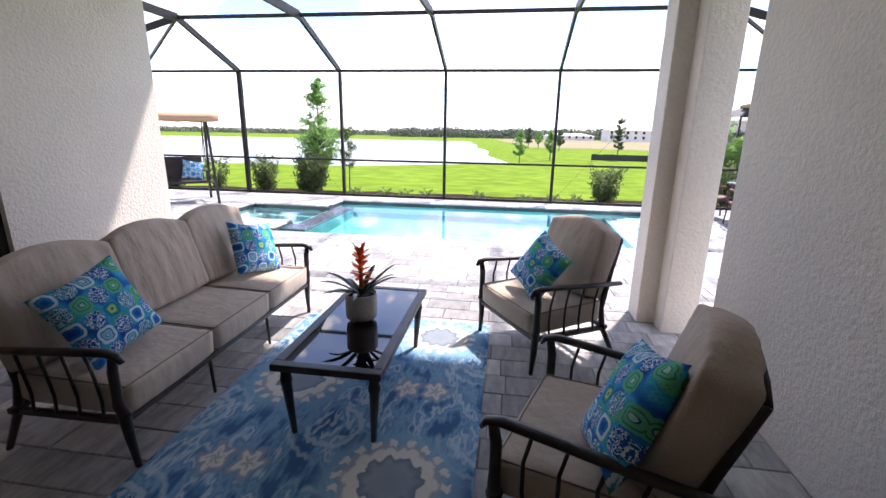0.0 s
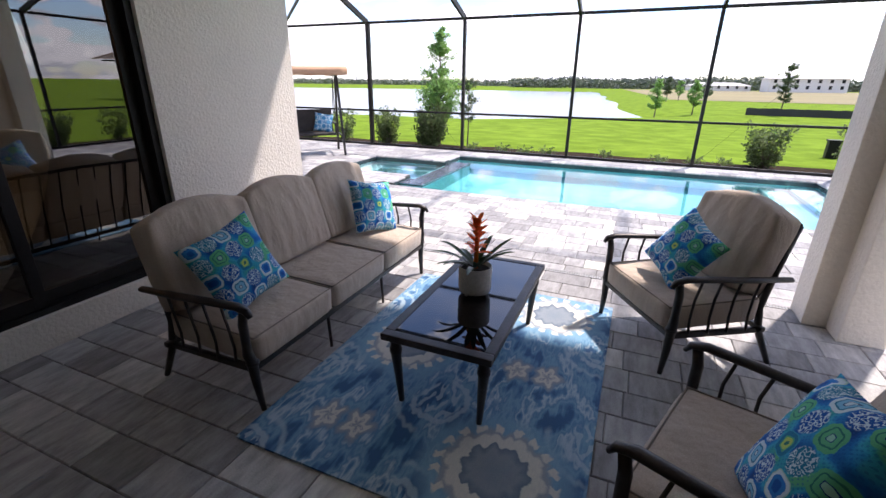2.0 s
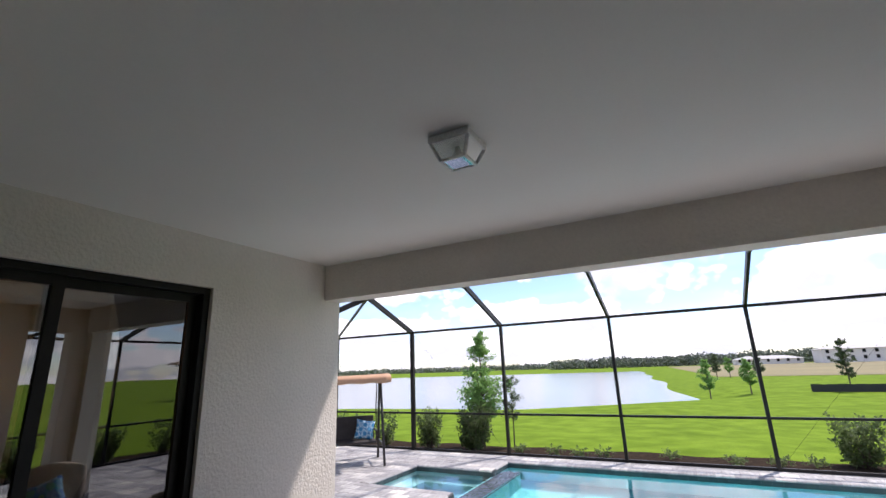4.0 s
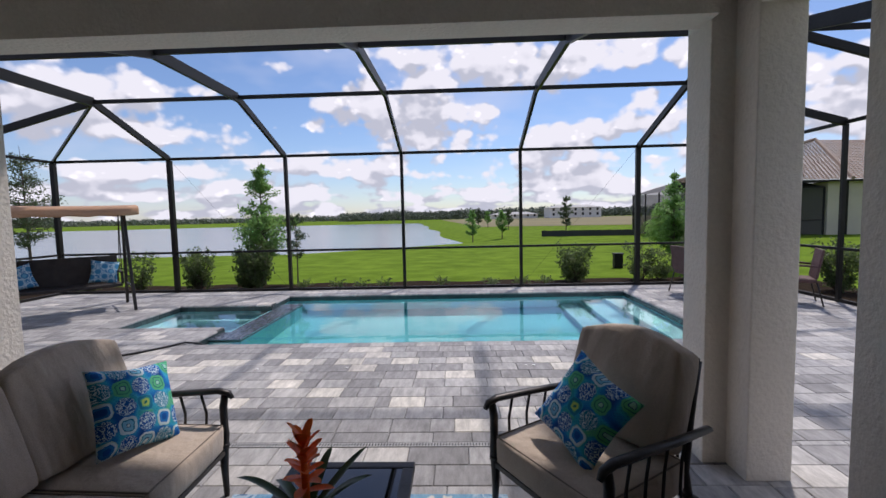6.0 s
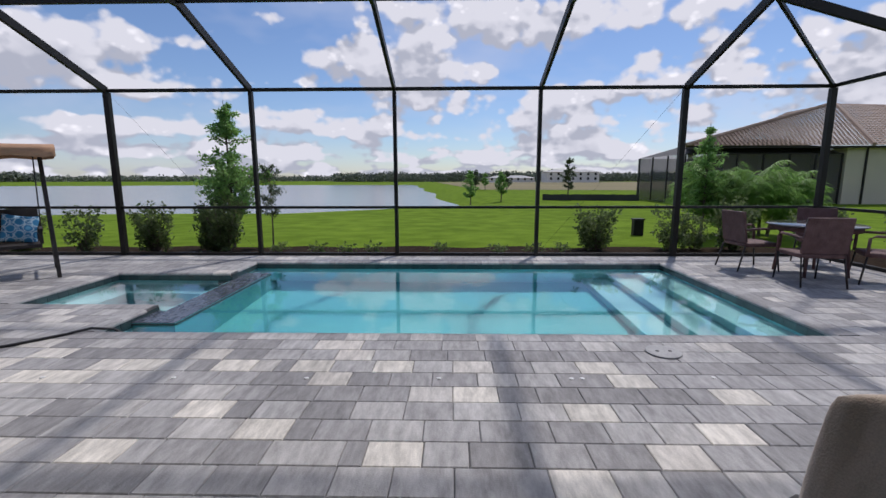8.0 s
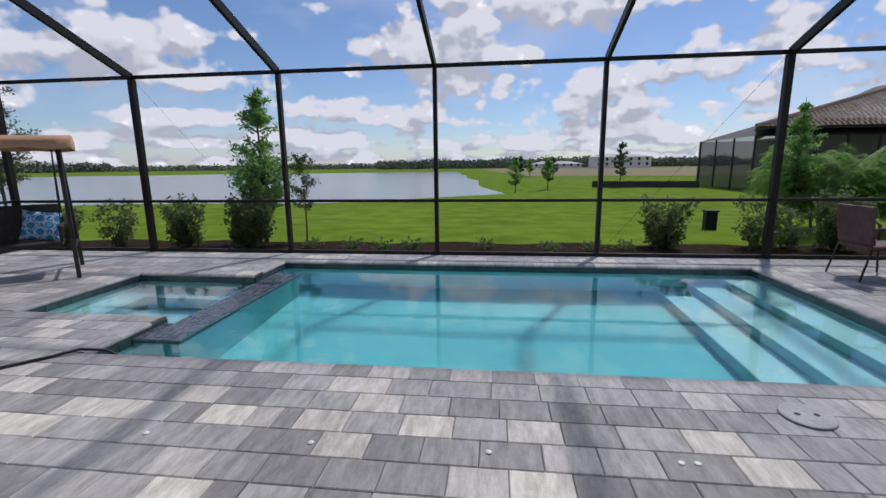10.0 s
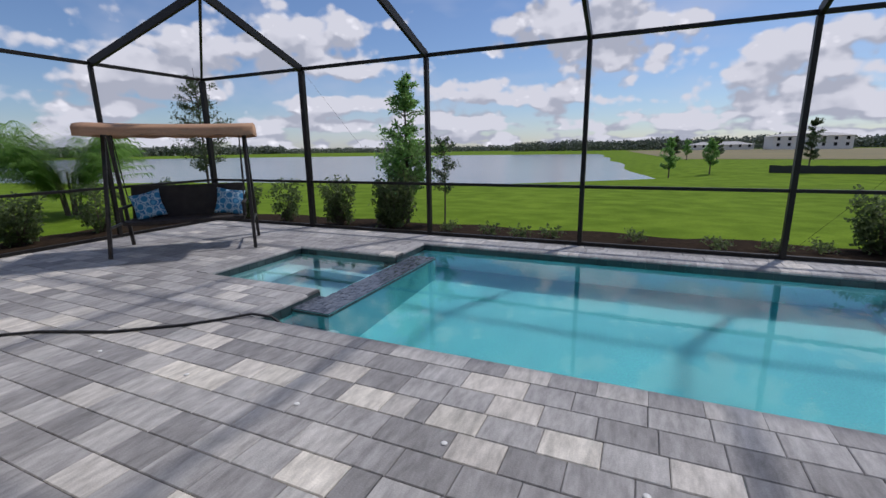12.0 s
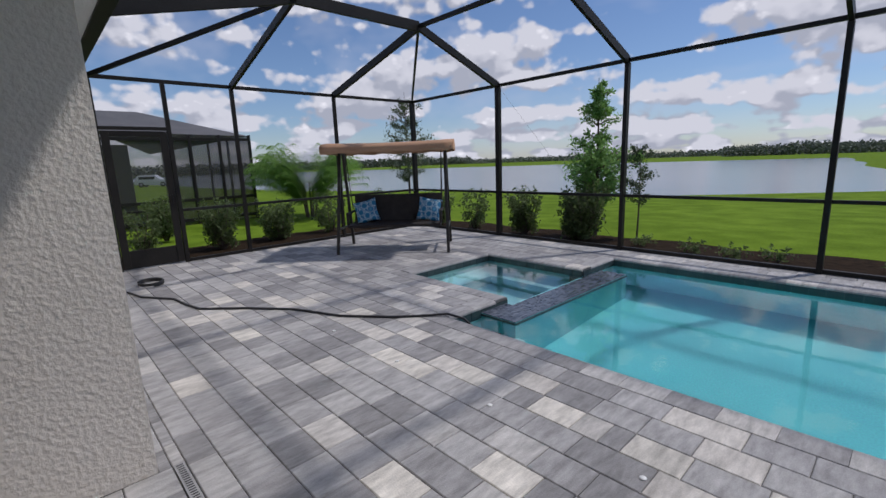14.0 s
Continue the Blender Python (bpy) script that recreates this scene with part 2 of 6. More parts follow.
LAKE = surface("lake_water", (0.10, 0.12, 0.14), (0.13, 0.15, 0.17), 0.05, 0.16, 0.3, 1.2, spec=0.32)
GRASS = surface("lawn", (0.090, 0.155, 0.010), (0.165, 0.260, 0.022), 1.3, 1.0, 0.8, 22.0, spec=0.05)
MULCH = surface("mulch", (0.018, 0.012, 0.008), (0.042, 0.028, 0.017), 8.0, 1.0, 1.0, 40.0, spec=0.05)
GLASS = glass_like("door_glass", (0.42, 0.49, 0.46), 2.25)
CLEAR = glass_like("lamp_glass", (0.9, 0.92, 0.91), 1.45)
WHITE = surface("white_paint", (0.72, 0.72, 0.70), (0.78, 0.78, 0.76), 2.0, 0.5)

# ---- mesh tools ----
def mesh_of(name, bm, material, smooth=False):
    me = bpy.data.meshes.new(name)
    bm.to_mesh(me)
    bm.free()
    if material:
        me.materials.append(material)
    if smooth:
        for p in me.polygons:
            p.use_smooth = True
    return me


def part(name, bm, material, parent=None, label="", smooth=False):
    ob = new(name, mesh_of(name, bm, material, smooth))
    ob.parent = parent
    if label:
        ob["label"] = label
    return ob


def thing(name, bm, material, label, category, kind="", group="", smooth=False):
    return tagged(part(name, bm, material, None, "", smooth), label, category, group, kind)


def empty(name, at, label, category, group="", turn=0.0, kind=""):
    ob = new(name)
    ob.empty_display_size = 0.1
    ob.matrix_world = pose(*at, 0, 0, turn)
    return tagged(ob, label, category, group, kind)


def box(bm, x0, x1, y0, y1, z0, z1, bevel=0.0, m=None):
    """Adds a box, its edges rounded off by bevel."""
    r = bmesh.ops.create_cube(bm, size=1.0)
    mat = Matrix.Translation(((x0 + x1) / 2, (y0 + y1) / 2, (z0 + z1) / 2)) @ Matrix.Diagonal((x1 - x0, y1 - y0, z1 - z0, 1))
    bmesh.ops.transform(bm, matrix=(m @ mat) if m else mat, verts=r["verts"])
    if bevel:
        edges = list({e for v in r["verts"] for e in v.link_edges})
        bmesh.ops.bevel(bm, geom=edges, offset=bevel, segments=2, affect="EDGES", profile=0.6)
    return bm


def boxed(*a, **k):
    return box(bmesh.new(), *a, **k)


def bar(bm, a, b, w, h, bevel=0.0):
    """A straight bar of section w by h (h as near to upright as may be) from a to b."""
    a, b = Vector(a), Vector(b)
    d = b - a
    z = d.normalized()
    up = Vector((0, 0, 1)) if abs(z.z) < 0.95 else Vector((0, 1, 0))
    x = up.cross(z).normalized()
    y = z.cross(x)
    m = Matrix((x, y, z)).transposed().to_4x4()
    m.translation = (a + b) / 2
    return box(bm, -w / 2, w / 2, -h / 2, h / 2, -d.length / 2, d.length / 2, bevel, m)


def tube(bm, points, radii, sides=8, flat=1.0):
    """A round tube through points; radii one number or one for each point."""
    points = [Vector(p) for p in points]
    if not isinstance(radii, (list, tuple)):
        radii = [radii] * len(points)
    rings = []
    for i, p in enumerate(points):
        d = (points[min(i + 1, len(points) - 1)] - points[max(i - 1, 0)]).normalized()
        up = Vector((0, 0, 1)) if abs(d.z) < 0.9 else Vector((0, 1, 0))
        x = up.cross(d).normalized()
        y = d.cross(x)
        rings.append([bm.verts.new(p + x * radii[i] * math.cos(2 * math.pi * k / sides) + y * radii[i] * flat * math.sin(2 * math.pi * k / sides)) for k in range(sides)])
    for r, s in zip(rings, rings[1:]):
        for k in range(sides):
            bm.faces.new((r[k], r[(k + 1) % sides], s[(k + 1) % sides], s[k]))
    bm.faces.new(rings[0][::-1])
    bm.faces.new(rings[-1])
    return bm


def lathe(bm, profile, sides=24, at=(0, 0, 0)):
    """Turns a profile of (radius, height) about the upright axis."""
    rings = [[bm.verts.new((at[0] + r * math.cos(2 * math.pi * k / sides), at[1] + r * math.sin(2 * math.pi * k / sides), at[2] + z)) for k in range(sides)] for r, z in profile]
    for r, s in zip(rings, rings[1:]):
        for k in range(sides):
            bm.faces.new((r[k], r[(k + 1) % sides], s[(k + 1) % sides], s[k]))
    bm.faces.new(rings[0][::-1])
    bm.faces.new(rings[-1])
    return bm


def soft_box(bm, x0, x1, y0, y1, z0, z1, puff=0.02, cuts=6, m=None, power=4.0):
    """A cushion: a box with many faces, its sides pushed out in the middle and its edges rounded."""
    r = bmesh.ops.create_cube(bm, size=2.0)
    faces = list({f for v in r["verts"] for f in v.link_faces})
    edges = list({e for f in faces for e in f.edges})
    before = set(bm.verts) - set(r["verts"])
    bmesh.ops.subdivide_edges(bm, edges=edges, cuts=cuts, use_grid_fill=True)
    verts = [v for v in bm.verts if v not in before]
    c, s = Vector(((x0 + x1) / 2, (y0 + y1) / 2, (z0 + z1) / 2)), Vector(((x1 - x0) / 2, (y1 - y0) / 2, (z1 - z0) / 2))
    for v in verts:
        p = v.co.copy()
        n = (abs(p.x) ** power + abs(p.y) ** power + abs(p.z) ** power) ** (1 / power)
        q = p / n
        q = p * 0.35 + q * 0.65
        grow = Vector([(1 - abs(p[(i + 1) % 3]) ** 2) * (1 - abs(p[(i + 2) % 3]) ** 2) * (p[i] if abs(p[i]) > 0.99 else 0) for i in range(3)])
        w = c + Vector((q.x * s.x, q.y * s.y, q.z * s.z)) + grow * puff
        v.co = (m @ w) if m else w
    return bm

# ---- the house: covered patio ----
WX, BY, BEAM0, BEAM1, CZ, HZ = -3.29, 2.81, 6.03, 6.25, 2.95, 2.60
b = bmesh.new()
box(b, WX - 0.25, WX, 4.83, BEAM1, 0, CZ)
box(b, WX - 0.25, WX, BY, 3.04, 0, CZ)
box(b, WX - 0.25, WX, 3.04, 4.83, 2.56, CZ)
box(b, WX - 0.25, WX, 3.04, 4.83, -0.02, 0.2)
thing("wall_west", b, STUCCO, "cream textured stucco wall beside the sliding door", "wall", "structure")
b = boxed(-12.0, WX - 0.25, BEAM1 - 0.22, BEAM1, 0, CZ)
thing("wall_outer", b, STUCCO, "cream textured stucco outer wall of the house", "wall", "structure")
b = bmesh.new()
box(b, 1.3, 1.55, BY - 0.3, 5.42, 0, CZ)
thing("wall_east", b, STUCCO, "cream textured stucco wall behind the armchair", "wall", "structure")
b = bmesh.new()
box(b, WX - 0.25, -3.05, BY - 0.3, BY, 0, CZ)
box(b, 1.2, 1.3, BY - 0.3, BY, 0, CZ)
box(b, -3.05, 1.2, BY - 0.3, BY, 2.56, CZ)
thing("wall_south", b, STUCCO, "cream stucco wall over the wide patio doorway", "wall", "structure")
b = bmesh.new()
box(b, WX, 1.04, BEAM0, BEAM1, HZ, CZ)
thing("beam_front", b, STUCCO, "cream stucco beam over the patio opening", "beam", "structure")
b = boxed(1.18, 1.43, 5.42, 5.92, HZ, CZ)
thing("beam_side", b, STUCCO, "cream stucco beam over the side opening", "beam", "structure")
b = bmesh.new()
box(b, 1.04, 1.24, 6.11, 6.37, 0, CZ, 0.008)
box(b, 1.18, 1.43, 5.92, 6.28, 0, CZ, 0.008)
thing("column", b, STUCCO, "cream textured stucco corner column of the patio", "column", "structure")
thing("ceiling", boxed(WX, 1.55, BY - 0.3, BEAM1, CZ, CZ + 0.1), CEIL, "plain off-white painted patio ceiling", "ceiling", "structure")

# roof edge outside the beam: soffit, fascia and gutter
b = bmesh.new()
box(b, -12.0, 1.9, BEAM1, 6.70, CZ, CZ + 0.03)
box(b, 1.43, 1.9, 0.0, BEAM1, CZ, CZ + 0.03)
thing("soffit", b, WHITE, "off-white soffit under the roof edge", "soffit", "structure")
b = bmesh.new()
box(b, -12.0, 1.95, 6.70, 6.83, CZ - 0.02, CZ + 0.16)
box(b, 1.9, 2.0, 0.0, 6.70, CZ - 0.02, CZ + 0.16)
thing("gutter", b, BRONZE, "dark bronze gutter along the roof edge", "gutter", "structure")
b = bmesh.new()
for q in ([(-12, 6.7, CZ + 0.16), (1.95, 6.7, CZ + 0.16), (-2.5, 2.0, 4.9), (-12, 2.0, 4.9)], [(1.95, 6.7, CZ + 0.16), (1.95, -4, CZ + 0.16), (-2.5, -4, 4.9), (-2.5, 2.0, 4.9)], [(-12, 2.0, 4.9), (-2.5, 2.0, 4.9), (-2.5, -4, 4.9), (-12, -4, 4.9)]):
    b.faces.new([b.verts.new(p) for p in q])
thing("roof", b, SAND, "dark roof over the house", "roof", "structure")

# ---- pool cage ----
EAVE, TOP, CX0, CX1, CY = 2.85, 3.55, -9.05, 5.70, 12.77
POSTS = [-9.05, -6.50, -4.01, -1.56, 0.90, 3.30, 5.70]
cage = empty("pool_cage", (0, 0, 0), "dark bronze aluminium pool enclosure with mansard roof", "pool enclosure")


def member(name, a, c, w=0.05, h=0.1):
    return part(name, bar(bmesh.new(), a, c, w, h, 0.004), BRONZE, cage)


for x in POSTS:
    member("post", (x, CY, 0), (x, CY, EAVE - 0.03), 0.09 if x in (CX0, -6.5, CX1, 3.3) else 0.06, 0.09)
SIDE_W = [10.75, 8.80, 7.78, 6.86]
SIDE_E = [10.75, 8.80, 6.86, 4.8, 2.8]
for y in SIDE_W:
    member("post", (CX0, y, 0), (CX0, y, EAVE - 0.03), 0.06, 0.06)
for y in SIDE_E:
    member("post", (CX1, y, 0), (CX1, y, EAVE - 0.03), 0.06, 0.06)
for x0, x1 in zip(POSTS, POSTS[1:]):
    for z, h in ((0.03, 0.05), (0.86, 0.045), (EAVE, 0.055)):
        g = 0.0 if z == EAVE else 0.03
        member("rail", (x0 + g, CY, z), (x1 - g, CY, z), 0.05, h)
for X, ys in ((CX0, [CY] + SIDE_W), (CX1, [CY] + SIDE_E)):
    for y0, y1 in zip(ys, ys[1:]):
        for z, h in ((0.03, 0.05), (0.86, 0.045), (EAVE, 0.055)):
            if y0 == 7.78 and z < 2:
                continue
            g = 0.0 if z == EAVE else 0.03
            member("rail", (X, y0 - g, z), (X, y1 + g, z), 0.05, h)
KX0, KX1, KY = -6.46, 3.30, 10.83
for x in (-4.01, -1.56, 0.90):
    member("rafter", (x, CY, EAVE), (x, KY, TOP), 0.05, 0.12)
    member("rafter", (x, KY, TOP), (x, 8.80, TOP), 0.05, 0.15)
    member("rafter", (x, 8.80, TOP), (x, 6.83, 3.06), 0.05, 0.15)
for X, K in ((CX0, KX0), (CX1, KX1)):
    side = -6.5 if X == CX0 else 3.3
    member("rafter", (side, CY, EAVE), (K, KY, TOP), 0.05, 0.12)
    member("rafter", (X, 10.75, EAVE), (K, KY, TOP), 0.05, 0.12)
    member("rafter", (X, CY, EAVE), (K, KY, TOP), 0.04, 0.06)
    member("rafter", (X, 8.80, EAVE), (K, 8.80, TOP), 0.05, 0.1)
    member("rafter", (X, 6.86, EAVE), (K, 8.80, TOP), 0.04, 0.06)
    member("rafter", (K, KY, TOP), (K, 8.80, TOP), 0.05, 0.15)
    member("rafter", (K, 8.80, TOP), (K, 6.83, 3.06), 0.05, 0.15)
for y in (KY, 8.80):
    for x0, x1 in zip((KX0, -4.01, -1.56, 0.90), (-4.01, -1.56, 0.90, KX1)):
        member("purlin", (x0 + 0.03, y, TOP), (x1 - 0.03, y, TOP), 0.05, 0.06)

for a, c in (((-6.46, CY, 2.8), (-4.05, CY, 0.06)), ((3.26, CY, 2.8), (0.94, CY, 0.06))):
    part("brace_cable", tube(bmesh.new(), [a, c], 0.0018, 5), BRONZE, cage)

screen_door = empty("screen_door", (CX0, 7.32, 0), "dark bronze screen door with a solid kick plate", "door")
for y in (6.95, 7.69):
    part("stile", boxed(CX0 - 0.02, CX0 + 0.02, y - 0.05, y + 0.05, 0.02, 2.10, 0.004), BRONZE, screen_door).matrix_parent_inverse = screen_door.matrix_world.inverted()
part("kick_plate", boxed(CX0 - 0.012, CX0 + 0.012, 7.0, 7.64, 0.02, 0.30, 0.004), BRONZE, screen_door).matrix_parent_inverse = screen_door.matrix_world.inverted()
part("top_rail", boxed(CX0 - 0.018, CX0 + 0.018, 7.0, 7.64, 2.02, 2.10, 0.004), BRONZE, screen_door).matrix_parent_inverse = screen_door.matrix_world.inverted()
part("handle", boxed(CX0 + 0.02, CX0 + 0.05, 7.66, 7.69, 0.98, 1.12, 0.006), BRONZE, screen_door).matrix_parent_inverse = screen_door.matrix_world.inverted()
member("rail", (CX0, 7.75, 2.14), (CX0, 6.89, 2.14), 0.05, 0.05)

# ---- deck base and pool ----
PX0, PX1, PY0, PY1 = -3.82, 2.80, 8.79, 12.15
SX0, SY0, SY1 = -5.50, 9.66, 11.28
WL = -0.092
b = bmesh.new()
for x0, x1, y0, y1 in ((-9.2, 5.85, -1.0, PY0), (PX1, 5.85, PY0, 12.85), (PX0, PX1, PY1, 12.85), (-9.2, SX0, PY0, 12.85), (SX0, PX0, PY0, SY0), (SX0, PX0, SY1, 12.85)):
    box(b, x0, x1, y0, y1, -1.6, -0.012)
thing("floor", b, SAND, "sand bed under the patio pavers", "floor", "structure")
pool = empty("swimming_pool", (0, 0, 0), "rectangular pool of pale turquoise plaster with a spa", "pool")
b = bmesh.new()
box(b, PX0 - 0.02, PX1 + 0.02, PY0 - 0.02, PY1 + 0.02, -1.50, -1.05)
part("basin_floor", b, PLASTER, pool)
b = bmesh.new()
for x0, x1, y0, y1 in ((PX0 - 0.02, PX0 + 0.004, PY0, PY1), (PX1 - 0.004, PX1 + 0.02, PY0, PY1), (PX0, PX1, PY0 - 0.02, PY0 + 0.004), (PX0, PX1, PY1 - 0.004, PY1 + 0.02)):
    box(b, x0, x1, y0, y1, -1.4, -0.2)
# wall colour stands in for light scattered by the water
part("basin_walls", b, LITPLASTER, pool)
b = bmesh.new()
box(b, SX0, PX0, SY0, SY1, -1.4, -0.95)
box(b, SX0, PX0 - 0.2, SY0, SY0 + 0.004, -1, -0.2)
box(b, SX0, PX0 - 0.2, SY1 - 0.004, SY1, -1, -0.2)
box(b, SX0, SX0 + 0.004, SY0, SY1, -1, -0.2)
box(b, SX0, SX0 + 0.42, SY0, SY1, -0.95, -0.55)
box(b, SX0 + 0.42, PX0, SY1 - 0.42, SY1, -0.95, -0.55)
# paler than the basin floor: shallow water painted into the colour
part("spa_basin", b, SHALLOWPLASTER, pool)
for i, (w, z) in enumerate(((0.42, -0.30), (0.84, -0.55), (1.26, -0.80))):
    part("step", boxed(PX1 - w, PX1 - w + 0.42, PY0 + 0.01, PY1 - 0.01, -1.35, z, 0.02), SHALLOWPLASTER, pool)
part("shelf", boxed(PX0 + 0.01, PX0 + 0.55, PY0 + 0.01, SY0 - 0.4, -1.35, -0.45, 0.02), SHALLOWPLASTER, pool)
b = bmesh.new()
T = 0.15


def tile_run(b, a, c, n, top=-0.035, low=-0.2):
    """Waterline tiles from a to c on an upright face whose normal is n."""
    a, c, n = Vector(a), Vector(c), Vector(n)
    k = max(1, round((c - a).length / T))
    for i in range(k):
        p, q = a.lerp(c, i / k), a.lerp(c, (i + 1) / k)
        lo, hi = [min(p[j], q[j]) + (0.002 if abs(p[j] - q[j]) > 0.01 else 0) for j in (0, 1)], [max(p[j], q[j]) - (0.002 if abs(p[j] - q[j]) > 0.01 else 0) for j in (0, 1)]
        for j in (0, 1):
            if n[j]:
                lo[j], hi[j] = (p[j], p[j] + 0.012) if n[j] > 0 else (p[j] - 0.012, p[j])
        box(b, lo[0], hi[0], lo[1], hi[1], low, top)


for a, c, n in (((PX0, PY0, 0), (PX1, PY0, 0), (0, 1, 0)), ((PX1, PY0, 0), (PX1, PY1, 0), (-1, 0, 0)), ((PX0, PY1, 0), (PX1, PY1, 0), (0, -1, 0)),
                ((PX0, PY0, 0), (PX0, SY0, 0), (1, 0, 0)), ((PX0, SY1, 0), (PX0, PY1, 0), (1, 0, 0)),
                ((SX0, SY0, 0), (PX0, SY0, 0), (0, 1, 0)), ((SX0, SY0, 0), (SX0, SY1, 0), (1, 0, 0)), ((SX0, SY1, 0), (PX0, SY1, 0), (0, -1, 0))):
    tile_run(b, a, c, n)
part("waterline_tiles", b, WATERLINE, pool, "dark teal waterline tiles")["kind"] = "stuff"
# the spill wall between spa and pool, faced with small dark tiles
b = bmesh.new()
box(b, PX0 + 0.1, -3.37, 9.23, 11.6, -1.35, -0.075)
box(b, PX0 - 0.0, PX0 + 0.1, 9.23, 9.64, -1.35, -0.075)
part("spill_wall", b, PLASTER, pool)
b = bmesh.new()
for a, c, n in (((PX0, 9.23, 0), (-3.37, 9.23, 0), (0, -1, 0)), ((-3.37, 9.23, 0), (-3.37, 11.6, 0), (1, 0, 0))):
    tile_run(b, a, c, n, -0.08, -0.115)
part("spill_face_tiles", b, WATERLINE, pool)["kind"] = "stuff"
b = bmesh.new()
rr = random.Random(4)
x = PX0 + 0.1
while x < -3.38:
    y = 9.23
    while y < 11.58:
        d = rr.choice((0.05, 0.075, 0.1))
        box(b, x + 0.001, min(x + 0.024, -3.365), y + 0.001, min(y + d - 0.002, 11.6), -0.08, -0.07 + rr.uniform(-0.002, 0.003))
        y += d
    x += 0.025
for i in range(4):
    for j in range(16):
        box(b, PX0 + i * 0.025 + 0.001, PX0 + i * 0.025 + 0.024, 9.23 + j * 0.025 + 0.001, 9.23 + j * 0.025 + 0.024, -0.08, -0.07 + rr.uniform(-0.002, 0.003))
part("mosaic", b, WEIR, pool, "dark blue glass mosaic on the spill wall")["kind"] = "stuff"
b = bmesh.new()
for q in ([(PX0, PY0), (PX1, PY0), (PX1, PY1), (PX0, PY1)], [(SX0, SY0), (PX0, SY0), (PX0, SY1), (SX0, SY1)]):
    b.faces.new([b.verts.new((*p, WL)) for p in q])
part("water", b, WATER, pool, "clear still turquoise water").visible_shadow = False

# ---- ground, lake and distance ----
def lake_edge(x):
    """The near shore of the lake, as y for each x."""
    return 33.0 + 0.5 * math.sin(x * 0.21) + (0.9 * (x + 8.5) if x > -8.5 else 0.0) - (min(0.2 * (-20 - x), 6) if x < -20 else 0.0)


def in_lake(x, y):
    """How far a place lies inside the lake, in metres, less than nought outside."""
    near = y - lake_edge(x)
    far = 150 + (0.25 * (x + 100) if x < -100 else 0.0) - y
    cape = (-2.7 - 0.115 * (y - 41)) + 0.5 * math.sin(y * 0.2) - x
    return min(near, far, cape, x + 300)


def ground_z(x, y):
    d = in_lake(x, y)
    z = -0.14
    r = max(0.0, math.hypot(x + 1.7, y - 8) - 8.0)
    z -= min(r, 20) * 0.016
    if d > -6:
        z = z + (-1.6 - z) * min(1.0, max(0.0, (d + 6) / 8.0)) ** 1.2
    return z


def spread(lo, hi, core0, core1, fine, grow):
    vals = list(np.arange(core0, core1 + 1e-6, fine))
    s, v = fine, core0
    while v > lo:
        s *= grow
        v -= s
        vals.insert(0, v)
    s, v = fine, core1
    while v < hi:
        s *= grow
        v += s
        vals.append(v)
    return vals


gx, gy = spread(-2500, 2500, -36, 30, 1.0, 1.16), spread(-2000, 2600, -10, 60, 1.0, 1.13)
verts = [(x, y, ground_z(x, y)) for y in gy for x in gx]
faces = [(j * len(gx) + i, j * len(gx) + i + 1, (j + 1) * len(gx) + i + 1, (j + 1) * len(gx) + i)
         for j in range(len(gy) - 1) for i in range(len(gx) - 1)
         if not (gx[i + 1] > -9.1 and gx[i] < 5.75 and gy[j + 1] > -0.9 and gy[j] < 12.75)]
me = bpy.data.meshes.new("ground")
me.from_pydata(verts, [], faces)
me.materials.append(GRASS)
for p in me.polygons:
    p.use_smooth = True
tagged(new("ground", me), "bright green mown lawn sloping to the lake", "lawn", "", "structure")
b = bmesh.new()
b.faces.new([b.verts.new(p) for p in ((-310, 22, -0.90), (4, 22, -0.90), (4, 160, -0.90), (-310, 160, -0.90))])
thing("water", b, LAKE, "calm grey-blue lake with light ripples", "lake", "structure")

# ---- pattern materials ----
def nodes_of(name):
    m = bpy.data.materials.new(name)
    m.use_nodes = True
    t = m.node_tree

    def n(kind, op=None, **v):
        q = t.nodes.new(kind)
        if op:
            q.operation = op
        for key, value in v.items():
            q.inputs[int(key[1:])].default_value = value
        return q
    return m, t, n


def ramp(t, stops, fac, hard=True):
    r = t.nodes.new("ShaderNodeValToRGB")
    r.color_ramp.interpolation = "CONSTANT" if hard else "LINEAR"
    e = r.color_ramp.elements
    while len(e) < len(stops):
        e.new(0.5)
    for q, (p, c) in zip(e, stops):
        q.position, q.color = p, (*c, 1)
    t.links.new(fac, r.inputs[0])
    return r.outputs[0]


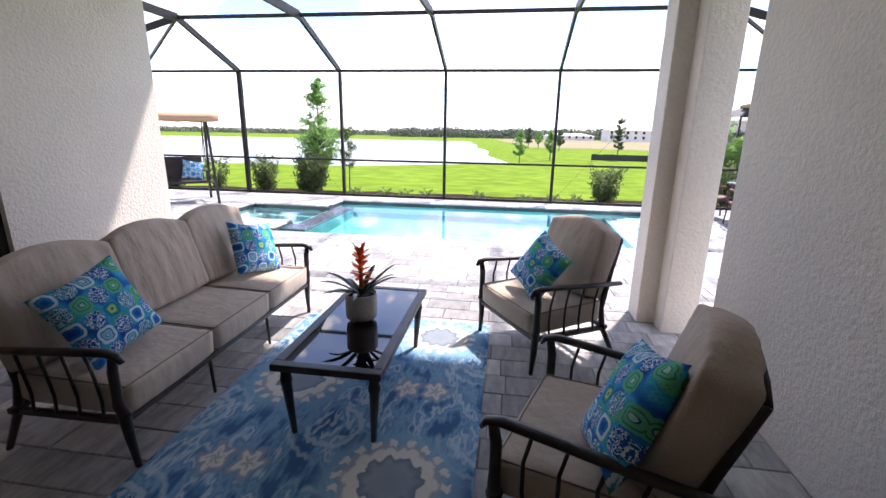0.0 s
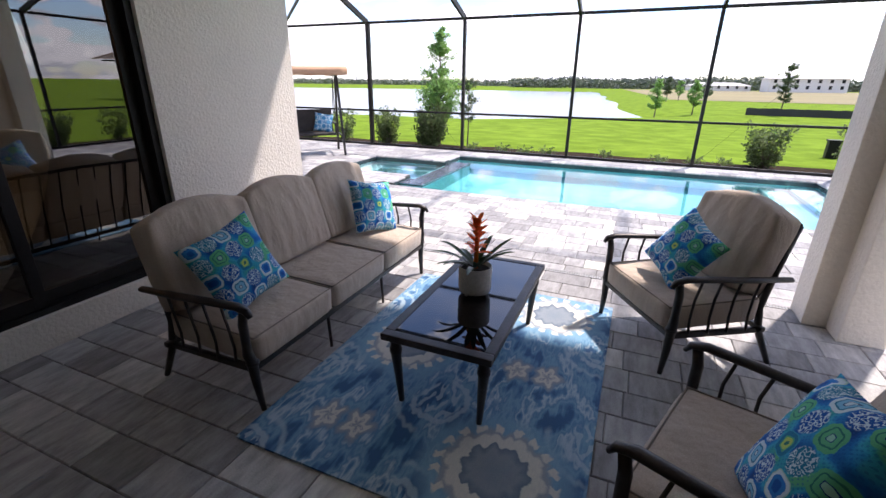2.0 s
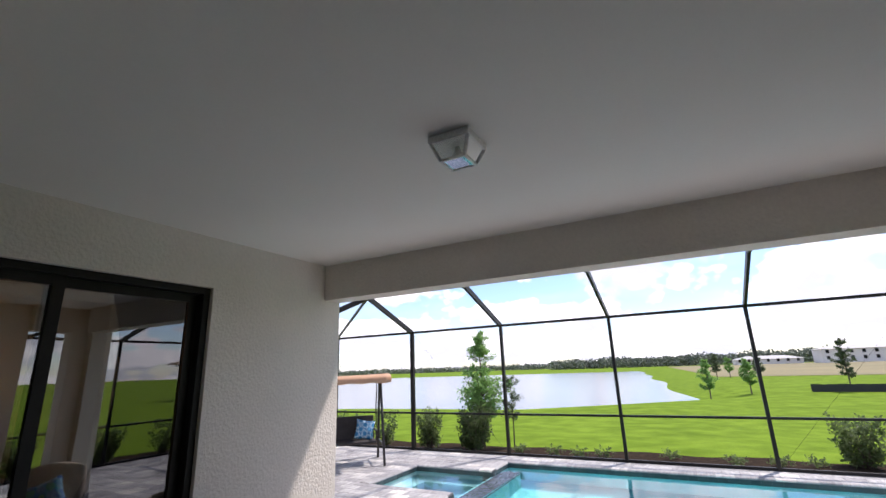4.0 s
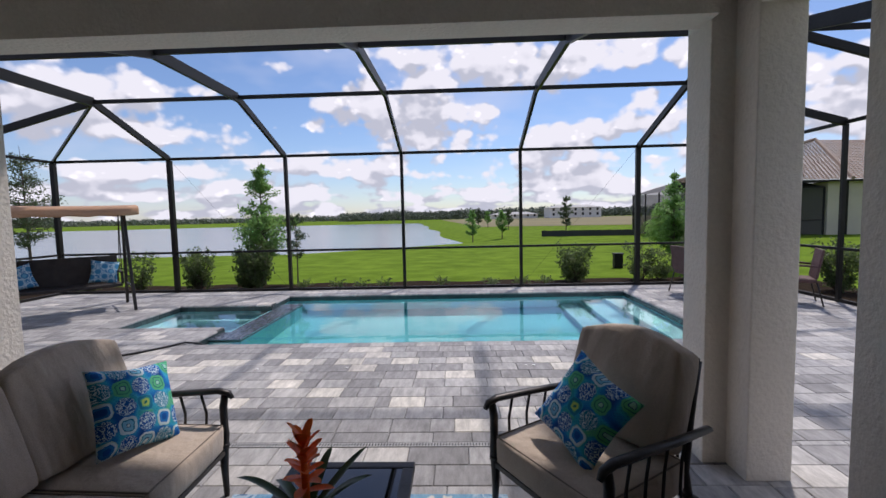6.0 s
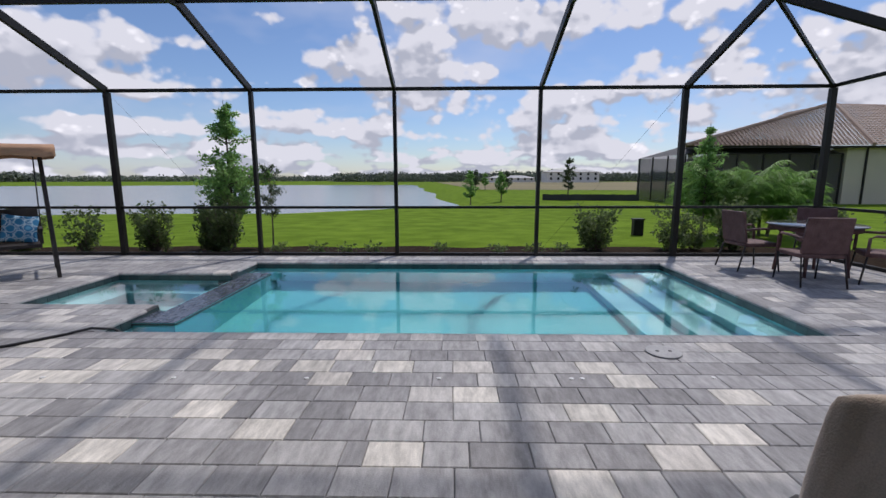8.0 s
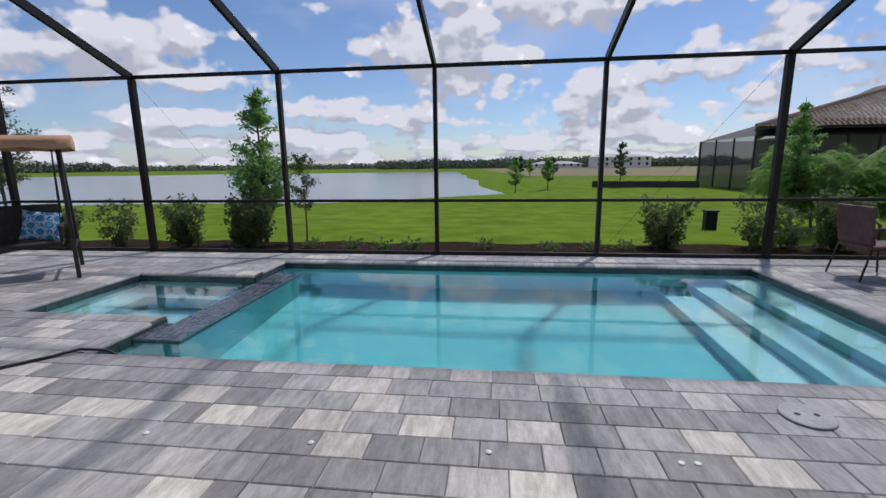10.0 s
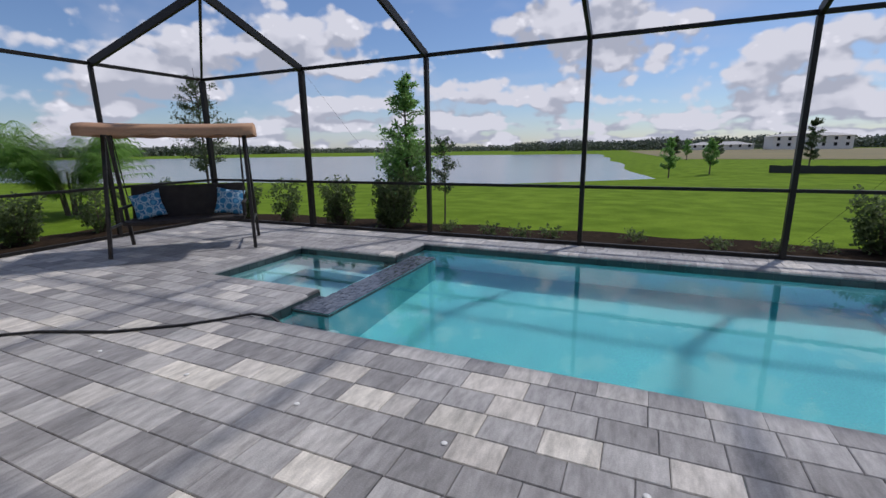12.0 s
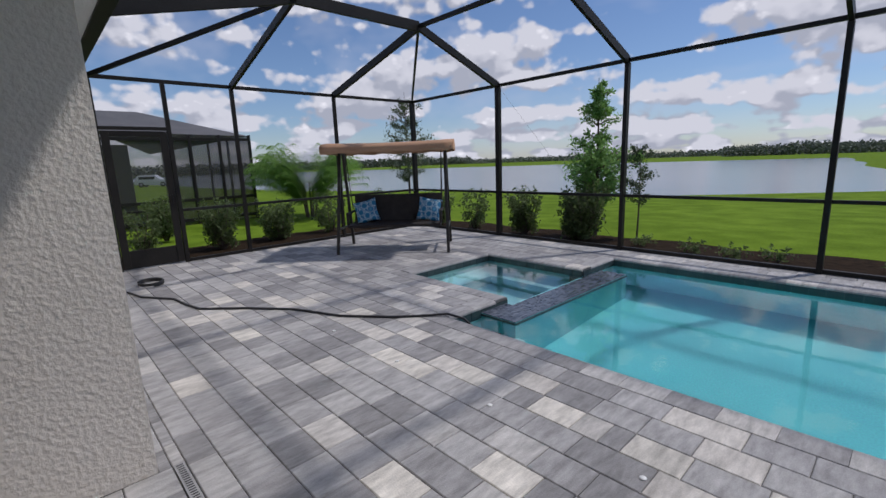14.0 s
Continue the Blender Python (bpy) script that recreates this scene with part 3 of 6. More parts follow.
def medallions(name, cell, turn, stops_a, stops_b, field, wobble, streak, rough=0.9, hard=True, stagger=0.0, origin=(0, 0), fine=160.0, bump=0.3, square=2.2, coarse=1.7):
    """Ring medallions on a lattice, over an irregular field; two ring colourings alternate by chance."""
    m, t, n = nodes_of(name)
    L = t.links.new
    b = t.nodes["Principled BSDF"]
    co = t.nodes.new("ShaderNodeTexCoord")
    mp = t.nodes.new("ShaderNodeMapping")
    mp.inputs["Rotation"].default_value = (0, 0, radians(turn))
    mp.inputs["Location"].default_value = (*origin, 0)
    L(co.outputs["Object"], mp.inputs[0])
    flat = n("ShaderNodeVectorMath", "MULTIPLY", _1=(1, 1, 0))
    L(mp.outputs[0], flat.inputs[0])
    st = n("ShaderNodeVectorMath", "MULTIPLY", _1=streak)
    L(flat.outputs[0], st.inputs[0])
    ns = t.nodes.new("ShaderNodeTexNoise")
    ns.inputs["Scale"].default_value, ns.inputs["Detail"].default_value = 1.0, 2.0
    L(st.outputs[0], ns.inputs["Vector"])
    off = n("ShaderNodeVectorMath", "SUBTRACT", _1=(0.5, 0.5, 0.5))
    L(ns.outputs["Color"], off.inputs[0])
    sc = n("ShaderNodeVectorMath", "SCALE")
    sc.inputs["Scale"].default_value = wobble
    L(off.outputs[0], sc.inputs[0])
    warped = n("ShaderNodeVectorMath", "ADD")
    L(flat.outputs[0], warped.inputs[0])
    L(sc.outputs[0], warped.inputs[1])
    uv = n("ShaderNodeVectorMath", "DIVIDE", _1=(*cell, 1))
    L(warped.outputs[0], uv.inputs[0])
    sep = t.nodes.new("ShaderNodeSeparateXYZ")
    L(uv.outputs[0], sep.inputs[0])
    row = n("ShaderNodeMath", "FLOOR")
    L(sep.outputs[1], row.inputs[0])
    sh = n("ShaderNodeMath", "MULTIPLY_ADD", _1=stagger)
    L(row.outputs[0], sh.inputs[0])
    L(sep.outputs[0], sh.inputs[2])
    fx, fy, ix = n("ShaderNodeMath", "FRACT"), n("ShaderNodeMath", "FRACT"), n("ShaderNodeMath", "FLOOR")
    L(sh.outputs[0], fx.inputs[0])
    L(sep.outputs[1], fy.inputs[0])
    L(sh.outputs[0], ix.inputs[0])
    rings = []
    for f in (fx, fy):
        s = n("ShaderNodeMath", "SUBTRACT", _1=0.5)
        L(f.outputs[0], s.inputs[0])
        a = n("ShaderNodeMath", "ABSOLUTE")
        L(s.outputs[0], a.inputs[0])
        p = n("ShaderNodeMath", "POWER", _1=square)
        L(a.outputs[0], p.inputs[0])
        rings.append(p)
    su = n("ShaderNodeMath", "ADD")
    L(rings[0].outputs[0], su.inputs[0])
    L(rings[1].outputs[0], su.inputs[1])
    d = n("ShaderNodeMath", "POWER", _1=1 / square)
    L(su.outputs[0], d.inputs[0])
    ids = t.nodes.new("ShaderNodeCombineXYZ")
    L(ix.outputs[0], ids.inputs[0])
    L(row.outputs[0], ids.inputs[1])
    wn = t.nodes.new("ShaderNodeTexWhiteNoise")
    L(ids.outputs[0], wn.inputs["Vector"])
    pick = n("ShaderNodeMath", "GREATER_THAN", _1=0.5)
    L(wn.outputs["Value"], pick.inputs[0])
    A, B = ramp(t, stops_a, d.outputs[0], hard), ramp(t, stops_b, d.outputs[0], hard)
    ab = t.nodes.new("ShaderNodeMix")
    ab.data_type = "RGBA"
    L(pick.outputs[0], ab.inputs[0])
    L(A, ab.inputs[6])
    L(B, ab.inputs[7])
    n2 = t.nodes.new("ShaderNodeTexNoise")
    n2.inputs["Scale"].default_value, n2.inputs["Detail"].default_value = coarse, 4.0
    L(st.outputs[0], n2.inputs["Vector"])
    F = ramp(t, field, n2.outputs["Fac"], hard)
    out = n("ShaderNodeMath", "GREATER_THAN", _1=stops_a[-1][0])
    L(d.outputs[0], out.inputs[0])
    fin = t.nodes.new("ShaderNodeMix")
    fin.data_type = "RGBA"
    L(out.outputs[0], fin.inputs[0])
    L(ab.outputs[2], fin.inputs[6])
    L(F, fin.inputs[7])
    L(fin.outputs[2], b.inputs["Base Color"])
    b.inputs["Roughness"].default_value = rough
    b.inputs["Specular IOR Level"].default_value = 0.2
    weave = t.nodes.new("ShaderNodeTexNoise")
    weave.inputs["Scale"].default_value = fine
    L(co.outputs["Object"], weave.inputs["Vector"])
    bn = t.nodes.new("ShaderNodeBump")
    bn.inputs["Strength"].default_value, bn.inputs["Distance"].default_value = bump, 0.004
    L(weave.outputs["Fac"], bn.inputs["Height"])
    L(bn.outputs[0], b.inputs["Normal"])
    return m


TEAL, BLUE, NAVY, PALE, LIME, AQUA = (0.015, 0.20, 0.34), (0.010, 0.10, 0.38), (0.010, 0.05, 0.19), (0.56, 0.72, 0.78), (0.10, 0.46, 0.24), (0.03, 0.36, 0.55)


def weaver(name, fine, bump, rough=0.9):
    """A cloth material with short hands for its nodes: maths, noise, and colour mixing."""
    m, t, _ = nodes_of(name)
    L = t.links.new
    b = t.nodes["Principled BSDF"]
    b.inputs["Roughness"].default_value, b.inputs["Specular IOR Level"].default_value = rough, 0.2
    co = t.nodes.new("ShaderNodeTexCoord")
    thread = t.nodes.new("ShaderNodeTexNoise")
    thread.inputs["Scale"].default_value = fine
    L(co.outputs["Object"], thread.inputs["Vector"])
    bn = t.nodes.new("ShaderNodeBump")
    bn.inputs["Strength"].default_value, bn.inputs["Distance"].default_value = bump, 0.004
    L(thread.outputs["Fac"], bn.inputs["Height"])
    L(bn.outputs[0], b.inputs["Normal"])
    xyz = t.nodes.new("ShaderNodeSeparateXYZ")
    L(co.outputs["Object"], xyz.inputs[0])

    def put(v, socket):
        if isinstance(v, (int, float)):
            socket.default_value = v
        elif isinstance(v, tuple):
            socket.default_value = (*v, 1)
        else:
            L(v, socket)

    def f(op, *args):
        n = t.nodes.new("ShaderNodeMath")
        n.operation = op
        for k, v in enumerate(args):
            put(v, n.inputs[k])
        return n.outputs[0]

    def vec(x, y, z=0.0):
        n = t.nodes.new("ShaderNodeCombineXYZ")
        for k, v in enumerate((x, y, z)):
            put(v, n.inputs[k])
        return n.outputs[0]

    def blot(x, y, sx, sy, detail=2.0):
        n = t.nodes.new("ShaderNodeTexNoise")
        n.inputs["Scale"].default_value, n.inputs["Detail"].default_value = 1.0, detail
        L(vec(f("MULTIPLY", x, sx), f("MULTIPLY", y, sy)), n.inputs["Vector"])
        return n.outputs["Fac"]

    def chance(i, j):
        n = t.nodes.new("ShaderNodeTexWhiteNoise")
        L(vec(i, j), n.inputs["Vector"])
        return n.outputs["Value"]

    def mix(k, one, two):
        n = t.nodes.new("ShaderNodeMix")
        n.data_type = "RGBA"
        put(k, n.inputs[0])
        put(one, n.inputs[6])
        put(two, n.inputs[7])
        return n.outputs[2]

    def cell(x, y, px, py):
        """The lattice cell of a place: its two numbers, and the place within it from its middle."""
        X, Y = f("DIVIDE", x, px), f("DIVIDE", y, py)
        i, j = f("ROUND", X), f("ROUND", Y)
        return i, j, f("MULTIPLY", f("SUBTRACT", X, i), px), f("MULTIPLY", f("SUBTRACT", Y, j), py)

    def polar(u, v):
        return f("SQRT", f("ADD", f("MULTIPLY", u, u), f("MULTIPLY", v, v))), f("ARCTAN2", v, u)

    def step(v, at, soft):
        n = t.nodes.new("ShaderNodeMapRange")
        n.interpolation_type = "SMOOTHSTEP"
        n.inputs["From Min"].default_value, n.inputs["From Max"].default_value = at - soft, at + soft
        L(v, n.inputs["Value"])
        return n.outputs[0]

    def done(colour):
        L(colour, b.inputs["Base Color"])
        return m
    return t, xyz.outputs[0], xyz.outputs[1], f, blot, chance, mix, cell, polar, step, done


def rug_pile():
    """Ikat-like rug: large scalloped medallions alternating with paired flowers, curls between, over streaked blues."""
    t, x, y, f, blot, chance, mix, cell, polar, step, done = weaver("blue_patterned_rug_pile", 220.0, 0.6)
    deep, blue, mid, pale, cream, stone = (0.050, 0.125, 0.25), (0.11, 0.255, 0.42), (0.22, 0.40, 0.53), (0.46, 0.58, 0.64), (0.70, 0.67, 0.57), (0.36, 0.38, 0.39)
    y2 = f("MULTIPLY_ADD", f("SUBTRACT", blot(x, y, 30.0, 5.0, 0.0), 0.5), 0.06, y)
    x2 = f("MULTIPLY_ADD", f("SUBTRACT", blot(y, x, 40.0, 9.0), 0.5), 0.03, x)
    # streaked ground
    ground_ = ramp(t, [(0.34, deep), (0.41, deep), (0.45, blue), (0.49, mid), (0.53, blue), (0.57, pale), (0.61, blue), (0.66, deep)], f("ADD", f("MULTIPLY", blot(x2, y2, 6.0, 3.4, 2.0), 0.82), f("MULTIPLY", blot(x, y, 48.0, 6.0), 0.18)), False)
    # curls
    i, j, u, v = cell(f("ADD", x2, 0.375 + 0.3815), f("ADD", y2, 0.365), 0.763, 0.73)
    r, a = polar(u, f("MULTIPLY", v, 0.85))
    swirl = f("MULTIPLY_ADD", f("SINE", f("ADD", a, f("MULTIPLY", j, 1.7))), 0.035, r)
    ring = f("MULTIPLY", f("SUBTRACT", step(swirl, 0.115, 0.006), step(swirl, 0.145, 0.006)), step(f("COSINE", f("ADD", a, 0.6)), -0.55, 0.15))
    dash = f("MULTIPLY", step(blot(x, y, 44.0, 17.0, 0.0), 0.54, 0.03), f("SUBTRACT", 1.0, step(swirl, 0.11, 0.01)))
    pattern = mix(f("MULTIPLY", f("MAXIMUM", ring, dash), 0.75), ground_, pale)
    far_ring = f("SUBTRACT", step(swirl, 0.20, 0.01), step(swirl, 0.225, 0.01))
    pattern = mix(f("MULTIPLY", far_ring, f("MULTIPLY", step(f("SINE", f("MULTIPLY", a, 2.0)), 0.2, 0.2), 0.6)), pattern, pale)
    # flowers and medallions
    i, j, u, v = cell(f("ADD", x2, 0.375), y2, 0.763, 0.73)
    odd = f("FLOORED_MODULO", f("ADD", i, j), 2.0)
    fr, fa = polar(f("SUBTRACT", f("ABSOLUTE", u), 0.085), f("MULTIPLY", v, 0.8))
    petal = f("MULTIPLY_ADD", f("COSINE", f("MULTIPLY", fa, 5.0)), -0.016, fr)
    flower = ramp(t, [(0.0, stone), (0.10, stone), (0.13, cream), (0.20, stone), (0.23, cream), (0.40, cream), (0.46, stone), (0.80, blue)], f("MULTIPLY", petal, 8.0), False)
    pattern = mix(f("MULTIPLY", odd, f("SUBTRACT", 1.0, step(petal, 0.085, 0.012))), pattern, flower)
    even = f("SUBTRACT", 1.0, odd)
    r, a = polar(u, v)
    scallop = f("MULTIPLY_ADD", f("COSINE", f("MULTIPLY", a, 10.0)), -0.010, r)
    disc = ramp(t, [(0.0, (0.24, 0.28, 0.31)), (0.20, (0.28, 0.31, 0.33)), (0.285, (0.16, 0.20, 0.24)), (0.30, cream), (0.40, cream), (0.43, stone), (0.50, stone), (0.54, mid)], f("MULTIPLY", scallop, 2.0), False)
    dots = f("MULTIPLY", f("MULTIPLY", step(f("COSINE", f("MULTIPLY", a, 18.0)), 0.1, 0.25), f("SUBTRACT", step(r, 0.228, 0.008), step(r, 0.272, 0.008))), even)
    halo = f("MULTIPLY", even, f("SUBTRACT", 1.0, step(r, 0.33, 0.05)))
    pattern = mix(f("MULTIPLY", halo, 0.8), pattern, mid)
    pattern = mix(f("MULTIPLY", even, f("SUBTRACT", 1.0, step(scallop, 0.235, 0.02))), pattern, disc)
    pattern = mix(dots, pattern, cream)
    # threads, worn lighter and darker
    return done(mix(f("MULTIPLY", blot(x, y, 150.0, 30.0), 0.3), pattern, deep))


def medallion_cloth():
    """Outdoor cloth: rounded-square medallions in several colourings, scrolls between them, over blue and turquoise."""
    t, x, y, f, blot, chance, mix, cell, polar, step, done = weaver("patterned_outdoor_cloth", 160.0, 0.3)
    x2 = f("MULTIPLY_ADD", f("SUBTRACT", blot(x, y, 34.0, 34.0), 0.5), 0.018, x)
    y2 = f("MULTIPLY_ADD", f("SUBTRACT", blot(y, x, 34.0, 34.0), 0.5), 0.018, y)
    base = ramp(t, [(0.28, NAVY), (0.36, BLUE), (0.45, (0.015, 0.22, 0.56)), (0.52, (0.04, 0.42, 0.62)), (0.60, (0.03, 0.36, 0.44)), (0.68, LIME)], blot(x, y, 11.0, 11.0, 1.0), False)
    P = 0.088
    i, j, u, v = cell(x2, y2, P, P)
    odd = f("FLOORED_MODULO", f("ADD", i, j), 2.0)
    r, a = polar(u, v)
    scroll = step(f("SINE", f("MULTIPLY", blot(x, y, 55.0, 55.0, 1.0), 30.0)), 0.35, 0.2)
    inked = mix(scroll, mix(step(chance(i, j), 0.5, 0.01), BLUE, TEAL), PALE)
    beads = step(f("MULTIPLY", f("SINE", f("MULTIPLY", x2, 400.0)), f("SINE", f("MULTIPLY", y2, 400.0))), 0.45, 0.1)
    base = mix(f("MULTIPLY", beads, 0.45), base, BLUE)
    pattern = mix(f("MULTIPLY", f("MULTIPLY", odd, f("SUBTRACT", 1.0, step(r, 0.042, 0.004))), step(chance(j, i), 0.2, 0.01)), base, inked)
    squared = f("POWER", f("ADD", f("POWER", f("ABSOLUTE", u), 3.2), f("POWER", f("ABSOLUTE", v), 3.2)), 0.3125)
    size = f("MULTIPLY", squared, 20.0)
    white = ramp(t, [(0.0, PALE), (0.16, NAVY), (0.22, (0.20, 0.52, 0.72)), (0.46, TEAL), (0.54, PALE), (0.76, PALE)], size)
    green = ramp(t, [(0.0, (0.30, 0.62, 0.50)), (0.20, NAVY), (0.26, LIME), (0.50, (0.03, 0.20, 0.16)), (0.58, LIME), (0.76, LIME)], size)
    blot_ = ramp(t, [(0.0, BLUE), (0.30, (0.02, 0.20, 0.55)), (0.52, PALE), (0.70, (0.40, 0.62, 0.55)), (0.78, TEAL)], size)
    lemon = ramp(t, [(0.0, (0.03, 0.20, 0.16)), (0.14, (0.45, 0.62, 0.16)), (0.34, LIME), (0.44, TEAL), (0.70, AQUA)], size)
    pick = chance(f("ADD", i, 7.0), f("ADD", j, 3.0))
    many = mix(step(pick, 0.36, 0.001), white, mix(step(pick, 0.62, 0.001), green, mix(step(pick, 0.85, 0.001), blot_, lemon)))
    return done(mix(f("MULTIPLY", f("SUBTRACT", 1.0, odd), f("SUBTRACT", 1.0, step(squared, 0.039, 0.001))), pattern, many))


PILLOW = medallion_cloth()
RUG = rug_pile()
CUSHION = surface("taupe_cushion_cloth", (0.46, 0.375, 0.30), (0.52, 0.43, 0.35), 5.0, 0.95, 0.25, 240.0, sheen=0.15, spec=0.2)
ct = CUSHION.node_tree
cg, cs, cn, cb = (ct.nodes.new("ShaderNode" + k) for k in ("NewGeometry", "VectorMath", "TexNoise", "Bump"))
cs.operation, cs.inputs[1].default_value = "MULTIPLY", (1.0, 1.0, 0.3)
cn.inputs["Scale"].default_value, cn.inputs["Detail"].default_value = 13.0, 2.0
cb.inputs["Strength"].default_value, cb.inputs["Distance"].default_value = 0.7, 0.022
ct.links.new(cg.outputs["Position"], cs.inputs[0])
ct.links.new(cs.outputs[0], cn.inputs["Vector"])
ct.links.new(cn.outputs["Fac"], cb.inputs["Height"])
ct.links.new(cb.outputs[0], ct.nodes["Bump"].inputs["Normal"])
PIPING = surface("cushion_piping", (0.20, 0.165, 0.135), (0.23, 0.19, 0.155), 5.0, 0.9)
IRON = surface("brushed_black_brown_metal", (0.022, 0.019, 0.018), (0.05, 0.043, 0.04), 9.0, 0.42, 0.15, 90.0, metal=0.35)
BLACKGLASS = surface("black_glass", (0.004, 0.004, 0.006), (0.006, 0.006, 0.008), 2.0, 0.03, spec=0.6, coat=0.3)
WICKER = surface("brown_wicker", (0.10, 0.050, 0.048), (0.16, 0.085, 0.08), 10.0, 0.7, 0.8, 70.0)
DARKWICKER = surface("black_brown_wicker", (0.018, 0.014, 0.013), (0.035, 0.028, 0.026), 10.0, 0.7, 0.8, 70.0)
CANOPY = surface("tan_canopy_cloth", (0.42, 0.24, 0.14), (0.50, 0.30, 0.18), 6.0, 0.85, 0.2, 60.0, stretch=(0.6, 0.6, 5))
POT = surface("white_ceramic", (0.55, 0.54, 0.52), (0.62, 0.61, 0.59), 3.0, 0.35)
SOIL = surface("potting_soil", (0.02, 0.015, 0.01), (0.04, 0.03, 0.02), 20.0, 0.95, 0.8)
LEAFGREEN = surface("bromeliad_leaf", (0.02, 0.06, 0.02), (0.05, 0.11, 0.035), 6.0, 0.4, vary="island", spread=0.5)
ORANGE = surface("orange_bract", (0.85, 0.13, 0.012), (0.95, 0.24, 0.03), 10.0, 0.5, vary="island", spread=0.5)
RUBBER = surface("black_hose_rubber", (0.012, 0.012, 0.013), (0.02, 0.02, 0.022), 6.0, 0.5)
GREYPLASTIC = surface("grey_plastic", (0.30, 0.30, 0.30), (0.38, 0.38, 0.37), 8.0, 0.6)


# ---- patio furniture ----
def cushion(name, parent, dims, m, puff, label="", channels=0, arch=0.0):
    """A box cushion of dims (x, y, z) in its own frame m, with piping round its front face."""
    b = bmesh.new()
    w, d, h = dims
    soft_box(b, -w / 2, w / 2, -d / 2, d / 2, -h / 2, h / 2, puff, 17 if channels else 11, None, 16.0)
    for v in b.verts:
        if arch and v.co.z > 0:
            v.co.z += arch * (1 - (2 * v.co.x / w) ** 2) * (v.co.z / (h / 2))
        if channels:
            v.co.y += 0.009 * abs(math.sin(math.pi * channels * v.co.x / w)) * (-1 if v.co.y < 0 else 0.3)
            if v.co.z > h * 0.3:
                v.co.y += 0.005 * math.sin(9 * math.pi * v.co.x / w + v.co.y * 20)
        v.co += 0.004 * noise.noise_vector(v.co * 9 + Vector((w, d, h)))
        v.co = m @ v.co
    c = part(name, b, CUSHION, parent, label, True)
    return c


def rim(parent, pts, r=0.006):
    return part("piping", tube(bmesh.new(), pts + [pts[0]], r, 6), PIPING, parent, "darker cord piping")


def slope(lean, at):
    return Matrix.Translation(at) @ Matrix.Rotation(radians(-lean), 4, "X")


